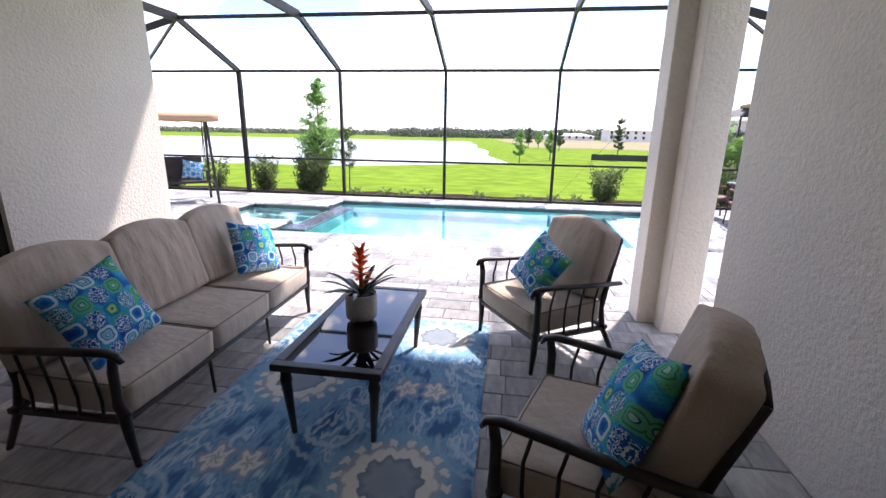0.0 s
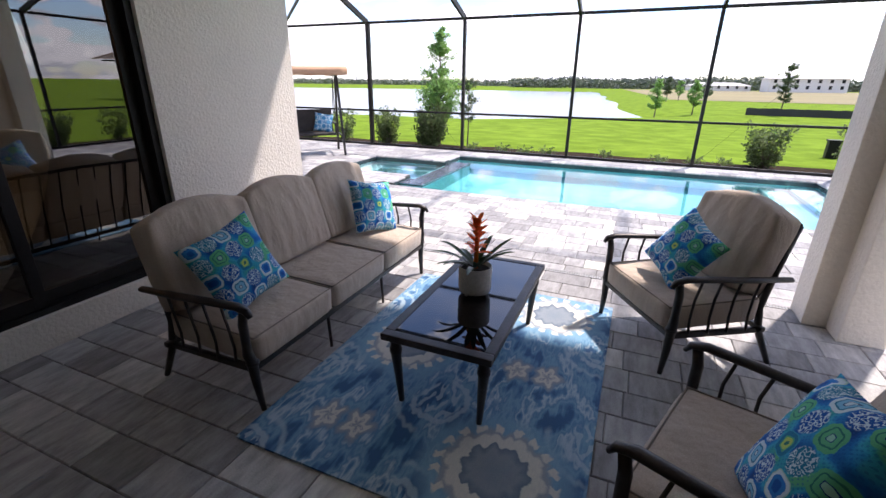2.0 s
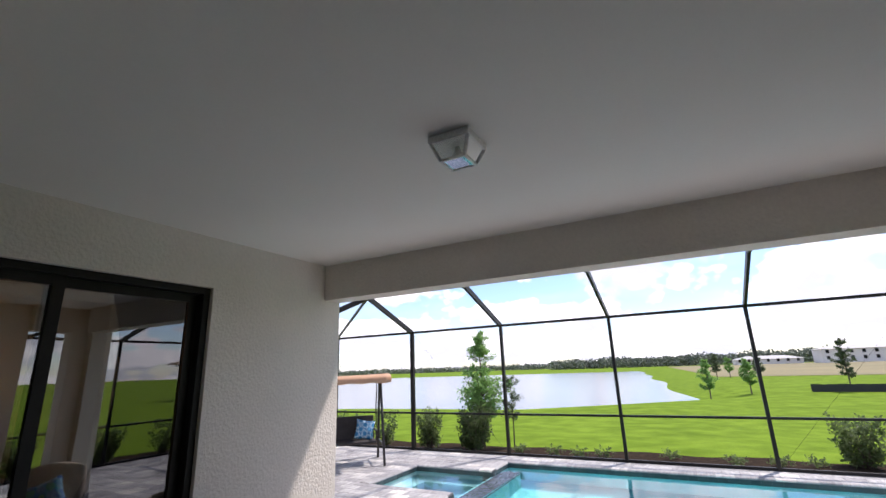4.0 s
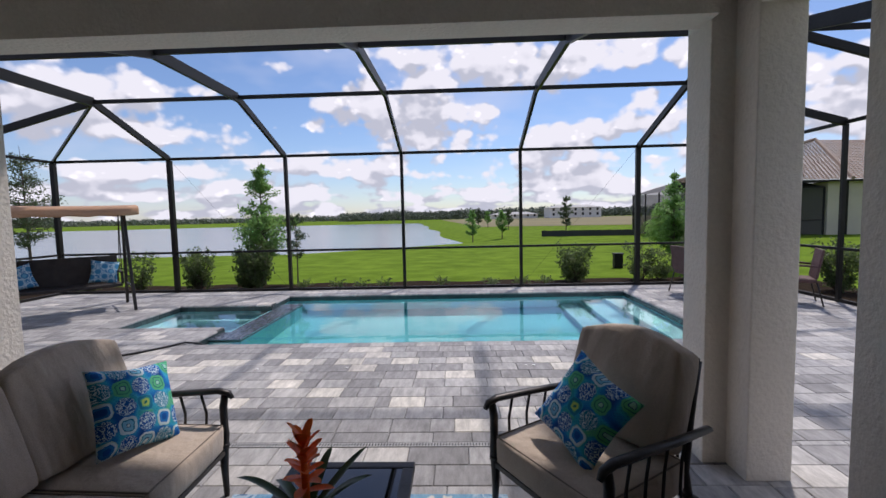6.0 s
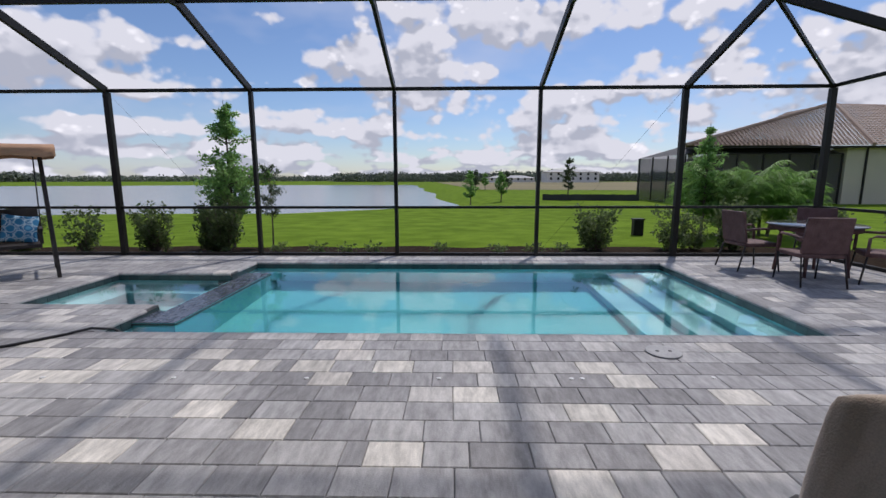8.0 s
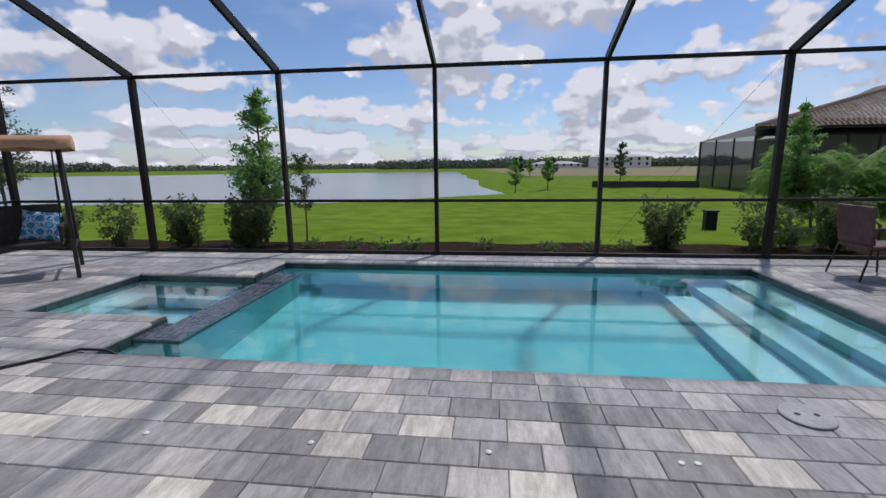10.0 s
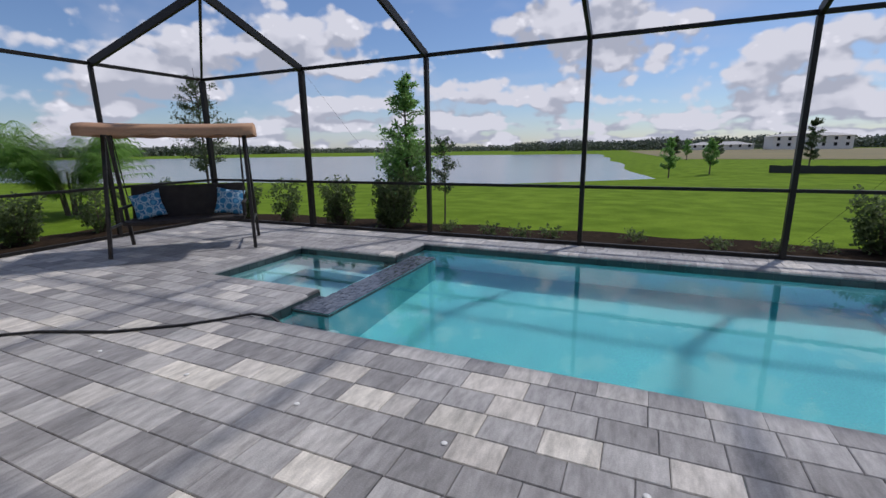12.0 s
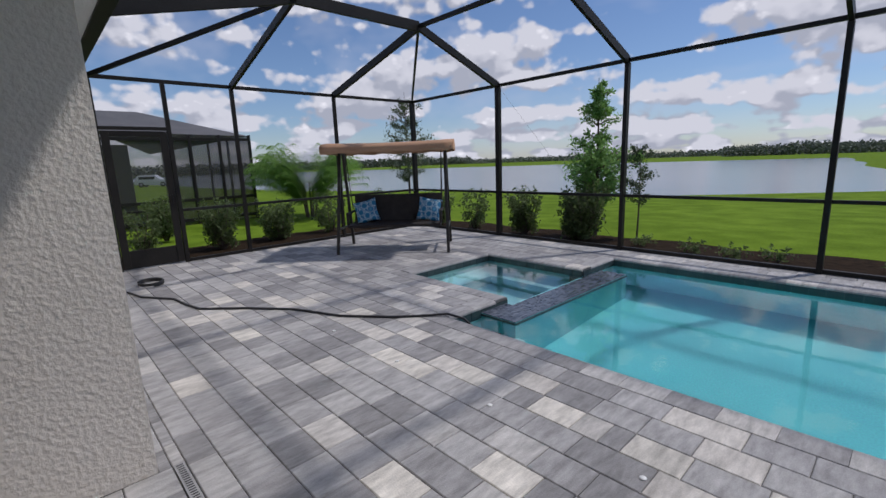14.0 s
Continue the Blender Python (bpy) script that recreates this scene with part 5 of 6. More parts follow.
# ---- garden swing ----
PALEBLUE = medallions("blue_white_trellis_cloth", (0.13, 0.13), 40, [(0.0, (0.05, 0.22, 0.42)), (0.30, (0.10, 0.32, 0.52)), (0.36, (0.45, 0.60, 0.68)), (0.44, (0.07, 0.25, 0.45))],
                      [(0.0, (0.12, 0.36, 0.56)), (0.2, (0.05, 0.20, 0.40)), (0.36, (0.45, 0.60, 0.68)), (0.44, (0.07, 0.25, 0.45))],
                      [(0.0, (0.05, 0.2, 0.4)), (0.5, (0.40, 0.56, 0.66)), (0.6, (0.10, 0.3, 0.5))], 0.03, (12, 12, 1))
SW = pose(-7.12, 10.69, 0, 0, 0, 43.8)
swing = empty("garden_swing", (0, 0, 0), "dark metal garden swing with a tan cloth canopy", "garden swing")
HW, SD = 0.93, 0.53
for s in (-1, 1):
    for f in (-1, 1):
        part("leg", bar(bmesh.new(), (s * HW, f * SD, 0.0), (s * (HW - 0.03), f * 0.10, 1.70), 0.05, 0.05, 0.01), IRON, swing)
    part("side_brace", bar(bmesh.new(), (s * HW, -0.43, 0.40), (s * HW, 0.43, 0.40), 0.03, 0.03, 0.006), IRON, swing)
    part("side_top", bar(bmesh.new(), (s * (HW - 0.03), -0.14, 1.70), (s * (HW - 0.03), 0.14, 1.70), 0.05, 0.05, 0.008), IRON, swing)
    b = bmesh.new()
    tube(b, [(s * (HW - 0.1), 0.0, 1.70), (s * (HW - 0.12), -0.14, 0.70)], 0.008, 6)
    tube(b, [(s * (HW - 0.1), 0.0, 1.70), (s * (HW - 0.12), 0.20, 0.70)], 0.008, 6)
    part("hanger", b, IRON, swing)
    b = bmesh.new()
    bar(b, (s * (HW - 0.13), -0.26, 0.66), (s * (HW - 0.13), 0.30, 0.66), 0.05, 0.035, 0.008)
    bar(b, (s * (HW - 0.13), -0.24, 0.46), (s * (HW - 0.13), -0.24, 0.66), 0.04, 0.04, 0.008)
    part("armrest", b, DARKWICKER, swing)
part("top_bar", bar(bmesh.new(), (-HW, 0, 1.71), (HW, 0, 1.71), 0.045, 0.045, 0.008), IRON, swing)
b = bmesh.new()
N = 14
prof = [(-0.66, 1.66), (-0.67, 1.77), (-0.60, 1.815), (-0.3, 1.845), (0.0, 1.85), (0.3, 1.84), (0.58, 1.80), (0.64, 1.76), (0.63, 1.66)]
rows = [[b.verts.new((-1.06 + 2.12 * i / N, y, z - 0.012 * math.sin(i * 2.1) * (k in (0, 8)) - 0.02 * (1 - (2 * i / N - 1) ** 2) * (0 < k < 8))) for k, (y, z) in enumerate(prof)] for i in range(N + 1)]
for r, q in zip(rows, rows[1:]):
    for k in range(len(prof) - 1):
        b.faces.new((r[k], q[k], q[k + 1], r[k + 1]))
for r in (rows[0], rows[-1]):
    b.faces.new(r if r is rows[0] else r[::-1])
ob = part("canopy", b, CANOPY, swing, "sun-faded tan cloth", True)
b = bmesh.new()
box(b, -0.80, 0.80, -0.27, 0.25, 0.41, 0.46, 0.012)
part("seat", b, DARKWICKER, swing)
b = bmesh.new()
box(b, -0.80, 0.80, -0.02, 0.02, -0.25, 0.25, 0.012, Matrix.Translation((0, 0.30, 0.69)) @ Matrix.Rotation(radians(-14), 4, "X"))
part("backrest", b, DARKWICKER, swing)
swing.matrix_world = SW
for x, sp in ((-0.55, 14), (0.58, -10)):
    at = SW @ Vector((x, 0.13, 0.655))
    q = throw_pillow(leaning(at, -46.2, 16, sp), 0.42, "pale blue trellis-patterned pillow on the swing seat", "swing pillows")
    q.data.materials[0] = PALEBLUE

# ---- wicker dining set on the deck ----
def wicker_chair(at, turn):
    e = empty("wicker_chair", (0, 0, 0), "brown wicker dining armchair with thin dark legs", "chair", "wicker chairs round the deck table")
    part("seat", soft_box(bmesh.new(), -0.26, 0.26, -0.25, 0.25, 0.36, 0.42, 0.006, 4, None, 10.0), WICKER, e, "", True)
    b = bmesh.new()
    box(b, -0.26, 0.26, -0.018, 0.018, -0.23, 0.23, 0.012, Matrix.Translation((0, 0.27, 0.65)) @ Matrix.Rotation(radians(-9), 4, "X"))
    part("backrest", b, WICKER, e)
    for x in (-0.27, 0.27):
        part("armrest", tube(bmesh.new(), [(x, -0.24, 0.38), (x, -0.235, 0.60), (x, -0.18, 0.635), (x, 0.1, 0.63), (x, 0.27, 0.61)], 0.019, 6), WICKER, e, "", True)
        part("leg", tube(bmesh.new(), [(x * 0.96, -0.28, 0), (x * 0.9, -0.23, 0.37)], 0.012, 6), IRON, e, "", True)
        part("leg", tube(bmesh.new(), [(x * 0.96, 0.33, 0), (x * 0.9, 0.24, 0.37)], 0.012, 6), IRON, e, "", True)
    e.matrix_world = pose(*at, 0, 0, turn)
    return e


wc = wicker_chair((4.08, 10.78, 0), 172)
copy_thing(wc, pose(3.92, 11.72, 0, 0, 0, 92))
copy_thing(wc, pose(5.15, 11.95, 0, 0, 0, -22))
copy_thing(wc, pose(5.0, 10.75, 0, 0, 0, -118))
TABLEGLASS = surface("smoked_glass", (0.10, 0.10, 0.10), (0.13, 0.13, 0.13), 3.0, 0.08)
dt = empty("deck_table", (4.55, 11.35, 0), "round glass-topped wicker table on the pool deck", "table")
part("top", lathe(bmesh.new(), [(0.56, 0.695), (0.575, 0.70), (0.575, 0.712), (0.56, 0.718), (0.01, 0.719)], 36), TABLEGLASS, dt, "", True)
part("apron", lathe(bmesh.new(), [(0.50, 0.63), (0.52, 0.63), (0.52, 0.694), (0.50, 0.694)], 30), WICKER, dt, "", True)
for k in range(4):
    a = math.pi / 4 + k * math.pi / 2
    part("leg", tube(bmesh.new(), [(0.42 * math.cos(a), 0.42 * math.sin(a), 0), (0.36 * math.cos(a), 0.36 * math.sin(a), 0.63)], 0.022, 6), WICKER, dt, "", True)

# ---- small things on the deck ----
hose = tube(bmesh.new(), [Vector(p) + Vector((0, 0, 0.013)) for p in ((-7.5, 6.72, 0), (-7.1, 6.80, 0), (-6.68, 7.06, 0), (-6.30, 7.10, 0), (-6.02, 7.16, 0), (-5.63, 7.53, 0), (-5.2, 7.85, 0), (-4.9, 7.97, 0), (-4.64, 8.07, 0), (-4.2, 8.41, 0), (-3.98, 8.66, 0.0), (-3.84, 8.78, 0.015), (-3.70, 8.86, -0.02), (-3.58, 8.95, -0.16), (-3.45, 9.1, -0.3))], 0.012, 8)
thing("hose", hose, RUBBER, "long black rubber hose across the pavers into the pool", "hose", "", "", True)
b = tube(bmesh.new(), [(-7.75 + 0.17 * math.cos(k * 0.35), 7.02 + 0.14 * math.sin(k * 0.35), 0.013 + 0.0009 * k) for k in range(50)], 0.012, 7)
thing("hose_coil", b, RUBBER, "small coil of black hose on the pavers", "hose", "", "", True)
lid = empty("skimmer_lid", (1.10, 8.37, 0.002), "round grey plastic skimmer lid in the pavers", "skimmer lid")
part("ring", lathe(bmesh.new(), [(0.095, 0.0), (0.135, 0.0), (0.135, 0.008), (0.128, 0.011), (0.10, 0.011)], 32), GREYPLASTIC, lid, "", True)
part("cover", lathe(bmesh.new(), [(0.102, 0.001), (0.102, 0.008), (0.01, 0.009)], 32), GREYPLASTIC, lid, "", True)
for x in (-0.05, 0.05):
    part("finger_hole", lathe(bmesh.new(), [(0.016, 0.009), (0.016, 0.0115), (0.002, 0.0115)], 12, (x, 0, 0)), DARKFRAME, lid)
b = lathe(bmesh.new(), [(0.017, 0.0), (0.017, 0.004), (0.010, 0.007), (0.002, 0.007)], 16)
stud = thing("deck_stud", b, WHITE, "small round white anchor cap set in a paver", "anchor cap", "", "deck anchor caps", True)
stud.location = (-2.50, 7.85, 0)
for x, y in ((-1.575, 7.86), (-0.66, 7.875), (0.25, 7.885), (0.325, 7.888), (1.235, 7.92), (-3.42, 7.84), (-4.35, 7.83), (-5.25, 7.82)):
    copy_thing(stud, pose(x, y, 0))
drain = empty("strip_drain", (0, 0, 0), "pale slotted plastic strip drain across the patio", "drain")
part("channel", boxed(WX + 0.0, 1.04, 6.315, 6.365, -0.02, 0.0015), GREYPLASTIC, drain)
b = bmesh.new()
x = WX + 0.01
while x < 1.03:
    box(b, x, x + 0.008, 6.325, 6.355, 0.001, 0.0022)
    x += 0.02
part("slotting", b, DARKFRAME, drain)["kind"] = "stuff"

# ---- planting ----
def leafy(name, colour_a, colour_b):
    m = surface(name, colour_a, colour_b, 3.0, 0.6, vary="island", spread=0.3, spec=0.3)
    t = m.node_tree
    p, out = t.nodes["Principled BSDF"], t.nodes["Material Output"]
    tr, mix = t.nodes.new("ShaderNodeBsdfTranslucent"), t.nodes.new("ShaderNodeMixShader")
    tr.inputs["Color"].default_value = (*[min(1, c * 1.6) for c in colour_b], 1)
    mix.inputs[0].default_value = 0.4
    t.links.new(p.outputs[0], mix.inputs[1])
    t.links.new(tr.outputs[0], mix.inputs[2])
    t.links.new(mix.outputs[0], out.inputs["Surface"])
    return m


SHRUBLEAF = leafy("dark_shrub_leaf", (0.050, 0.080, 0.026), (0.125, 0.170, 0.065))
CYPRESS = leafy("fresh_tree_leaf", (0.11, 0.215, 0.05), (0.21, 0.36, 0.11))
OAKLEAF = leafy("grey_green_leaf", (0.05, 0.075, 0.04), (0.10, 0.13, 0.07))
PALMLEAF = leafy("palm_leaf", (0.10, 0.19, 0.035), (0.19, 0.33, 0.08))
# distance haze is put into this colour: greyer and paler than the leaves
HAZELEAF = surface("hazed_far_wood", (0.15, 0.175, 0.14), (0.23, 0.25, 0.19), 0.08, 0.95, vary="island", spread=0.4)
BARK = surface("bark", (0.10, 0.08, 0.06), (0.16, 0.13, 0.10), 10.0, 0.95, 0.6)


def leaf(b, p, size, rng, slim=0.5):
    d = Vector((rng.gauss(0, 1), rng.gauss(0, 1), rng.gauss(0.2, 0.8))).normalized()
    s = d.cross(Vector((rng.gauss(0, 1), rng.gauss(0, 1), rng.gauss(0, 1)))).normalized() * size * slim / 2
    d = d * size
    b.faces.new([b.verts.new(q) for q in (p, p + d * 0.5 - s, p + d, p + d * 0.5 + s)])


def clump(b, c, radius, n, size, rng, slim=0.5):
    for _ in range(n):
        v = Vector((rng.gauss(0, 1), rng.gauss(0, 1), rng.gauss(0, 1))).normalized() * radius * rng.uniform(0.3, 1.0)
        leaf(b, Vector(c) + v, size * rng.uniform(0.6, 1.2), rng, slim)


def shrub(seed, h, r, n=150):
    rng = random.Random(seed)
    e = empty("shrub", (0, 0, 0), "dark green leafy shrub in the mulch bed", "shrub", "shrubs outside the pool enclosure")
    b, w = bmesh.new(), bmesh.new()
    for k in range(n):
        a, u = rng.uniform(0, 6.283), rng.random()
        rad = r * (0.5 + 0.5 * u) * math.sqrt(rng.random())
        c = (rad * math.cos(a), rad * math.sin(a), h * (0.12 + 0.86 * u * rng.uniform(0.7, 1.0)))
        clump(b, c, 0.10, 17, 0.07, rng, 0.6)
        if k % 4 == 0:
            tube(w, [(0.03 * math.cos(a), 0.03 * math.sin(a), 0), (c[0] * 0.5, c[1] * 0.5, c[2] * 0.55), c], [0.012, 0.008, 0.004], 4)
    part("woody_base", w, BARK, e)
    part("foliage", b, SHRUBLEAF, e)
    return e


s1, s2, s3 = shrub(1, 1.05, 0.42), shrub(2, 1.0, 0.46), shrub(3, 1.0, 0.44, 70)
gz = -0.16
s1.matrix_world, s2.matrix_world, s3.matrix_world = pose(-6.62, 13.75, gz), pose(2.38, 14.2, gz), pose(-8.05, 13.7, gz)
for src, x, y, rz, s in ((s1, -5.20, 13.75, 60, 1.08), (s2, -5.45, 13.9, 200, 1.0), (s3, 3.92, 14.1, 30, 1.0), (s1, 5.2, 14.15, 120, 1.05), (s3, 4.4, 14.2, 200, 0.8), (s2, 6.4, 13.6, 40, 1.0), (s1, 7.0, 12.3, 200, 1.0), (s3, 7.0, 10.9, 90, 1.0), (s2, 7.0, 9.4, 10, 1.0),
                         (s1, 6.9, 7.6, 44, 0.9), (s1, -10.6, 8.8, 20, 1.0), (s2, -10.75, 10.05, 80, 1.0), (s3, -10.7, 11.35, 140, 1.05), (s1, -10.5, 12.8, 240, 0.95), (s2, -9.3, 13.7, 310, 0.95), (s1, -13.2, 8.3, 150, 1.0), (s2, -12.4, 7.0, 10, 1.0), (s3, -10.6, 7.4, 70, 1.0)):
    q = copy_thing(src, pose(x, y, gz, 0, 0, rz))
    q.scale = (s, s, s)


def low_plant(seed, at):
    rng = random.Random(seed)
    b = bmesh.new()
    for _ in range(26):
        c = (rng.gauss(0, 0.11), rng.gauss(0, 0.08), rng.uniform(0.03, 0.17))
        clump(b, c, 0.05, 8, 0.06, rng, 0.5)
    ob = thing("ground_plant", b, SHRUBLEAF, "low green seedling plant in the mulch bed", "plant", "", "low plants in the mulch bed")
    ob.location = at
    return ob


lp = low_plant(7, (-3.3, 13.75, -0.12))
for k, x in enumerate((-2.2, -0.85, 0.35, 1.1, -4.1, -2.7, 1.6)):
    copy_thing(lp, pose(x, 13.8 + 0.15 * math.sin(k * 2.2), -0.12, 0, 0, 70 * k))


def tree(name, at, h, label, mat, tiers, leafsize, seed, trunk=0.035, base=0.3):
    """A trunk with limbs; tiers are (height, reach, clumps)."""
    rng = random.Random(seed)
    e = empty(name, at, label, "tree")
    w, b = bmesh.new(), bmesh.new()
    tube(w, [(0.02 * math.sin(3 * u), 0.02 * math.cos(2 * u), h * u) for u in (0, 0.25, 0.5, 0.75, 1)], [trunk, trunk * 0.85, trunk * 0.6, trunk * 0.35, trunk * 0.1], 7)
    for i, (z, reach, n) in enumerate(tiers):
        gap = min(0.25, (tiers[i + 1][0] - z) if i + 1 < len(tiers) else h - z) if h < 3.2 else (tiers[i + 1][0] - z) if i + 1 < len(tiers) else h - z
        for k in range(n):
            a = k * 2.4 + rng.uniform(-0.5, 0.5) + i * 1.1
            zz = z + gap * rng.uniform(-0.55, 0.6)
            r = reach * rng.uniform(0.5, 1.1)
            tip = Vector((r * math.cos(a), r * math.sin(a), zz + r * rng.uniform(0.0, 0.42)))
            root = Vector((0, 0, max(0.2, zz - 0.08)))
            tube(w, [root, root.lerp(tip, 0.5) + Vector((0, 0, 0.02)), tip], [trunk * 0.35, trunk * 0.22, trunk * 0.1], 4)
            for u in (0.3, 0.55, 0.8, 1.0):
                clump(b, root.lerp(tip, u), 0.04 + 0.15 * reach * (0.5 + 0.5 * u), 20, leafsize, rng, 0.45)
    part("trunk", w, BARK, e)
    part("crown", b, mat, e)
    return e


tree("cypress_tree", (-5.30, 14.35, -0.2), 3.15, "young bright green cypress tree with a bare upper stem", CYPRESS,
     [(0.75, 0.5, 9), (0.95, 0.62, 11), (1.15, 0.72, 13), (1.35, 0.76, 13), (1.55, 0.72, 12), (1.75, 0.5, 9), (1.95, 0.3, 6), (2.40, 0.38, 8), (2.58, 0.30, 7), (2.75, 0.2, 5), (2.95, 0.1, 4)], 0.085, 21, 0.045)
tree("sapling", (-4.55, 14.6, -0.2), 1.9, "thin sparse sapling beside the cypress", OAKLEAF, [(0.9, 0.3, 5), (1.2, 0.34, 6), (1.5, 0.28, 5), (1.75, 0.18, 4)], 0.06, 22, 0.02)
tree("oak_sapling", (-11.6, 14.6, -0.2), 3.75, "tall sparse grey-green young oak", OAKLEAF, [(1.3, 0.5, 7), (1.6, 0.7, 9), (1.95, 0.8, 10), (2.3, 0.78, 10), (2.65, 0.65, 9), (3.0, 0.5, 8), (3.35, 0.3, 5)], 0.075, 23, 0.04)
tree("cypress_tree", (5.72, 16.3, -0.25), 2.95, "young bright green cypress beyond the lawn edge", CYPRESS, [(0.7, 0.45, 9), (1.0, 0.52, 10), (1.3, 0.5, 10), (1.6, 0.42, 9), (1.9, 0.34, 8), (2.2, 0.24, 6), (2.5, 0.16, 5), (2.75, 0.08, 3)], 0.085, 24, 0.045)
for k, (x, y, h) in enumerate(((0.75, 39.0, 2.9), (8.9, 42, 3.6), (3.3, 41, 2.4), (2.5, 66, 3.0), (4.2, 72, 2.6), (6.0, 60, 2.6))):
    tree("lawn_tree", (x, y, ground_z(x, y) - 0.05), h, "slender young tree on the far lawn", OAKLEAF if k % 2 else CYPRESS, [(h * 0.35, 0.5, 6), (h * 0.5, 0.6, 7), (h * 0.65, 0.5, 6), (h * 0.8, 0.35, 5), (h * 0.93, 0.15, 3)], 0.16, 30 + k, 0.05)


def palm(at, h, spread_, n, seed, label):
    rng = random.Random(seed)
    e = empty("palm", at, label, "palm")
    w, b = bmesh.new(), bmesh.new()
    for s in range(5):
        a = s * 1.3
        tube(w, [(0.15 * math.cos(a), 0.15 * math.sin(a), 0), (0.3 * math.cos(a), 0.3 * math.sin(a), h * 0.4)], [0.04, 0.025], 6)
    for k in range(n):
        a, lift_ = rng.uniform(0, 6.283), rng.uniform(0.4, 1.0)
        base = Vector((0.25 * math.cos(a), 0.25 * math.sin(a), h * 0.3 * rng.uniform(0.5, 1.2)))
        hd = Vector((math.cos(a), math.sin(a), 0))
        last = base
        for i in range(1, 31):
            u = i / 30
            p = base + hd * spread_ * u * (1.15 - 0.5 * lift_) + Vector((0, 0, h * 0.75 * lift_ * (u * 1.5 - u * u * 0.85)))
            sd = Vector((-hd.y, hd.x, 0))
            for s in (-1, 1):
                q = p + sd * s * 0.34 * math.sin(math.pi * (0.15 + 0.8 * u)) + hd * rng.uniform(0.06, 0.2) - Vector((0, 0, rng.uniform(0.04, 0.2)))
                b.faces.new([b.verts.new(v) for v in (p, p + hd * 0.028, q)])
            last = p
    part("trunk", w, BARK, e)
    part("foliage", b, PALMLEAF, e)
    return e


palm((-15.4, 13.2, -0.3), 3.1, 1.9, 240, 41, "broad fountain-shaped green palm clump on the lawn")
palm((6.7, 16.8, -0.3), 2.5, 1.3, 190, 42, "fountain-shaped green palm clump by the neighbour's yard")
palm((7.9, 17.3, -0.3), 2.3, 1.2, 170, 43, "fountain-shaped green palm clump by the neighbour's yard")

# mulch bed, lying on the lawn round the enclosure
b = bmesh.new()
for x0, x1, y0, y1 in ((-11.4, 7.6, 12.86, 14.55), (-11.4, -9.21, 5.0, 12.86), (5.86, 7.6, -2.0, 12.86)):
    n_ = int((x1 - x0 + y1 - y0) * 3)
    nx, ny = max(2, int((x1 - x0) * 3)), max(2, int((y1 - y0) * 3))
    g = [[b.verts.new((x0 + (x1 - x0) * i / nx, y0 + (y1 - y0) * j / ny + (0.12 * math.sin(i * 0.9) if j == ny else 0), -0.13 + 0.025 * noise.noise(Vector((i * 0.7, j * 0.7, x0))) + 0.01)) for i in range(nx + 1)] for j in range(ny + 1)]
    for j in range(ny):
        for i in range(nx):
            b.faces.new((g[j][i], g[j][i + 1], g[j + 1][i + 1], g[j + 1][i]))
thing("mulch_bed", b, MULCH, "dark brown mulch bed around the pool enclosure", "mulch bed", "structure", "", True)
b = boxed(-0.13, 0.13, -0.1, 0.1, 0, 0.42, 0.02)
box(b, -0.15, 0.15, -0.12, 0.12, 0.42, 0.46, 0.01)
q = thing("utility_box", b, DARKFRAME, "small black utility box standing on the lawn", "utility box")
q.location = (4.45, 17.1, ground_z(4.45, 17.1))

# ---- neighbours and distance ----
ROOFTILE = surface("clay_roof_tile", (0.24, 0.17, 0.13), (0.36, 0.27, 0.21), 0.8, 0.85, 0.3, 12.0, vary="island", spread=0.5)
NWALL = surface("neighbour_stucco", (0.50, 0.46, 0.36), (0.56, 0.51, 0.40), 0.7, 0.9)
MESH = surface("dark_screen_mesh", (0.035, 0.036, 0.036), (0.05, 0.051, 0.052), 0.6, 0.8)
PORCHROOF = surface("grey_porch_roof", (0.085, 0.085, 0.09), (0.12, 0.12, 0.125), 1.2, 0.8, 0.2, 30.0)
EARTH = surface("dry_field", (0.17, 0.15, 0.065), (0.23, 0.19, 0.085), 0.05, 0.95, 0.3, 2.0)
PALEWALL = surface("unfinished_house_wall", (0.72, 0.70, 0.67), (0.78, 0.76, 0.73), 0.2, 0.85)


def screen(name_):
    """Insect screen: a dark gauze that lets most of the light by."""
    m = bpy.data.materials.new(name_)
    m.use_nodes = True
    t = m.node_tree
    tr, mix = t.nodes.new("ShaderNodeBsdfTransparent"), t.nodes.new("ShaderNodeMixShader")
    p = t.nodes["Principled BSDF"]
    p.inputs["Base Color"].default_value = (0.055, 0.055, 0.055, 1)
    p.inputs["Roughness"].default_value = 0.6
    mix.inputs[0].default_value = 0.6
    t.links.new(tr.outputs[0], mix.inputs[1])
    t.links.new(p.outputs[0], mix.inputs[2])
    t.links.new(mix.outputs[0], t.nodes["Material Output"].inputs["Surface"])
    return m


GAUZE = screen("far_insect_screen")


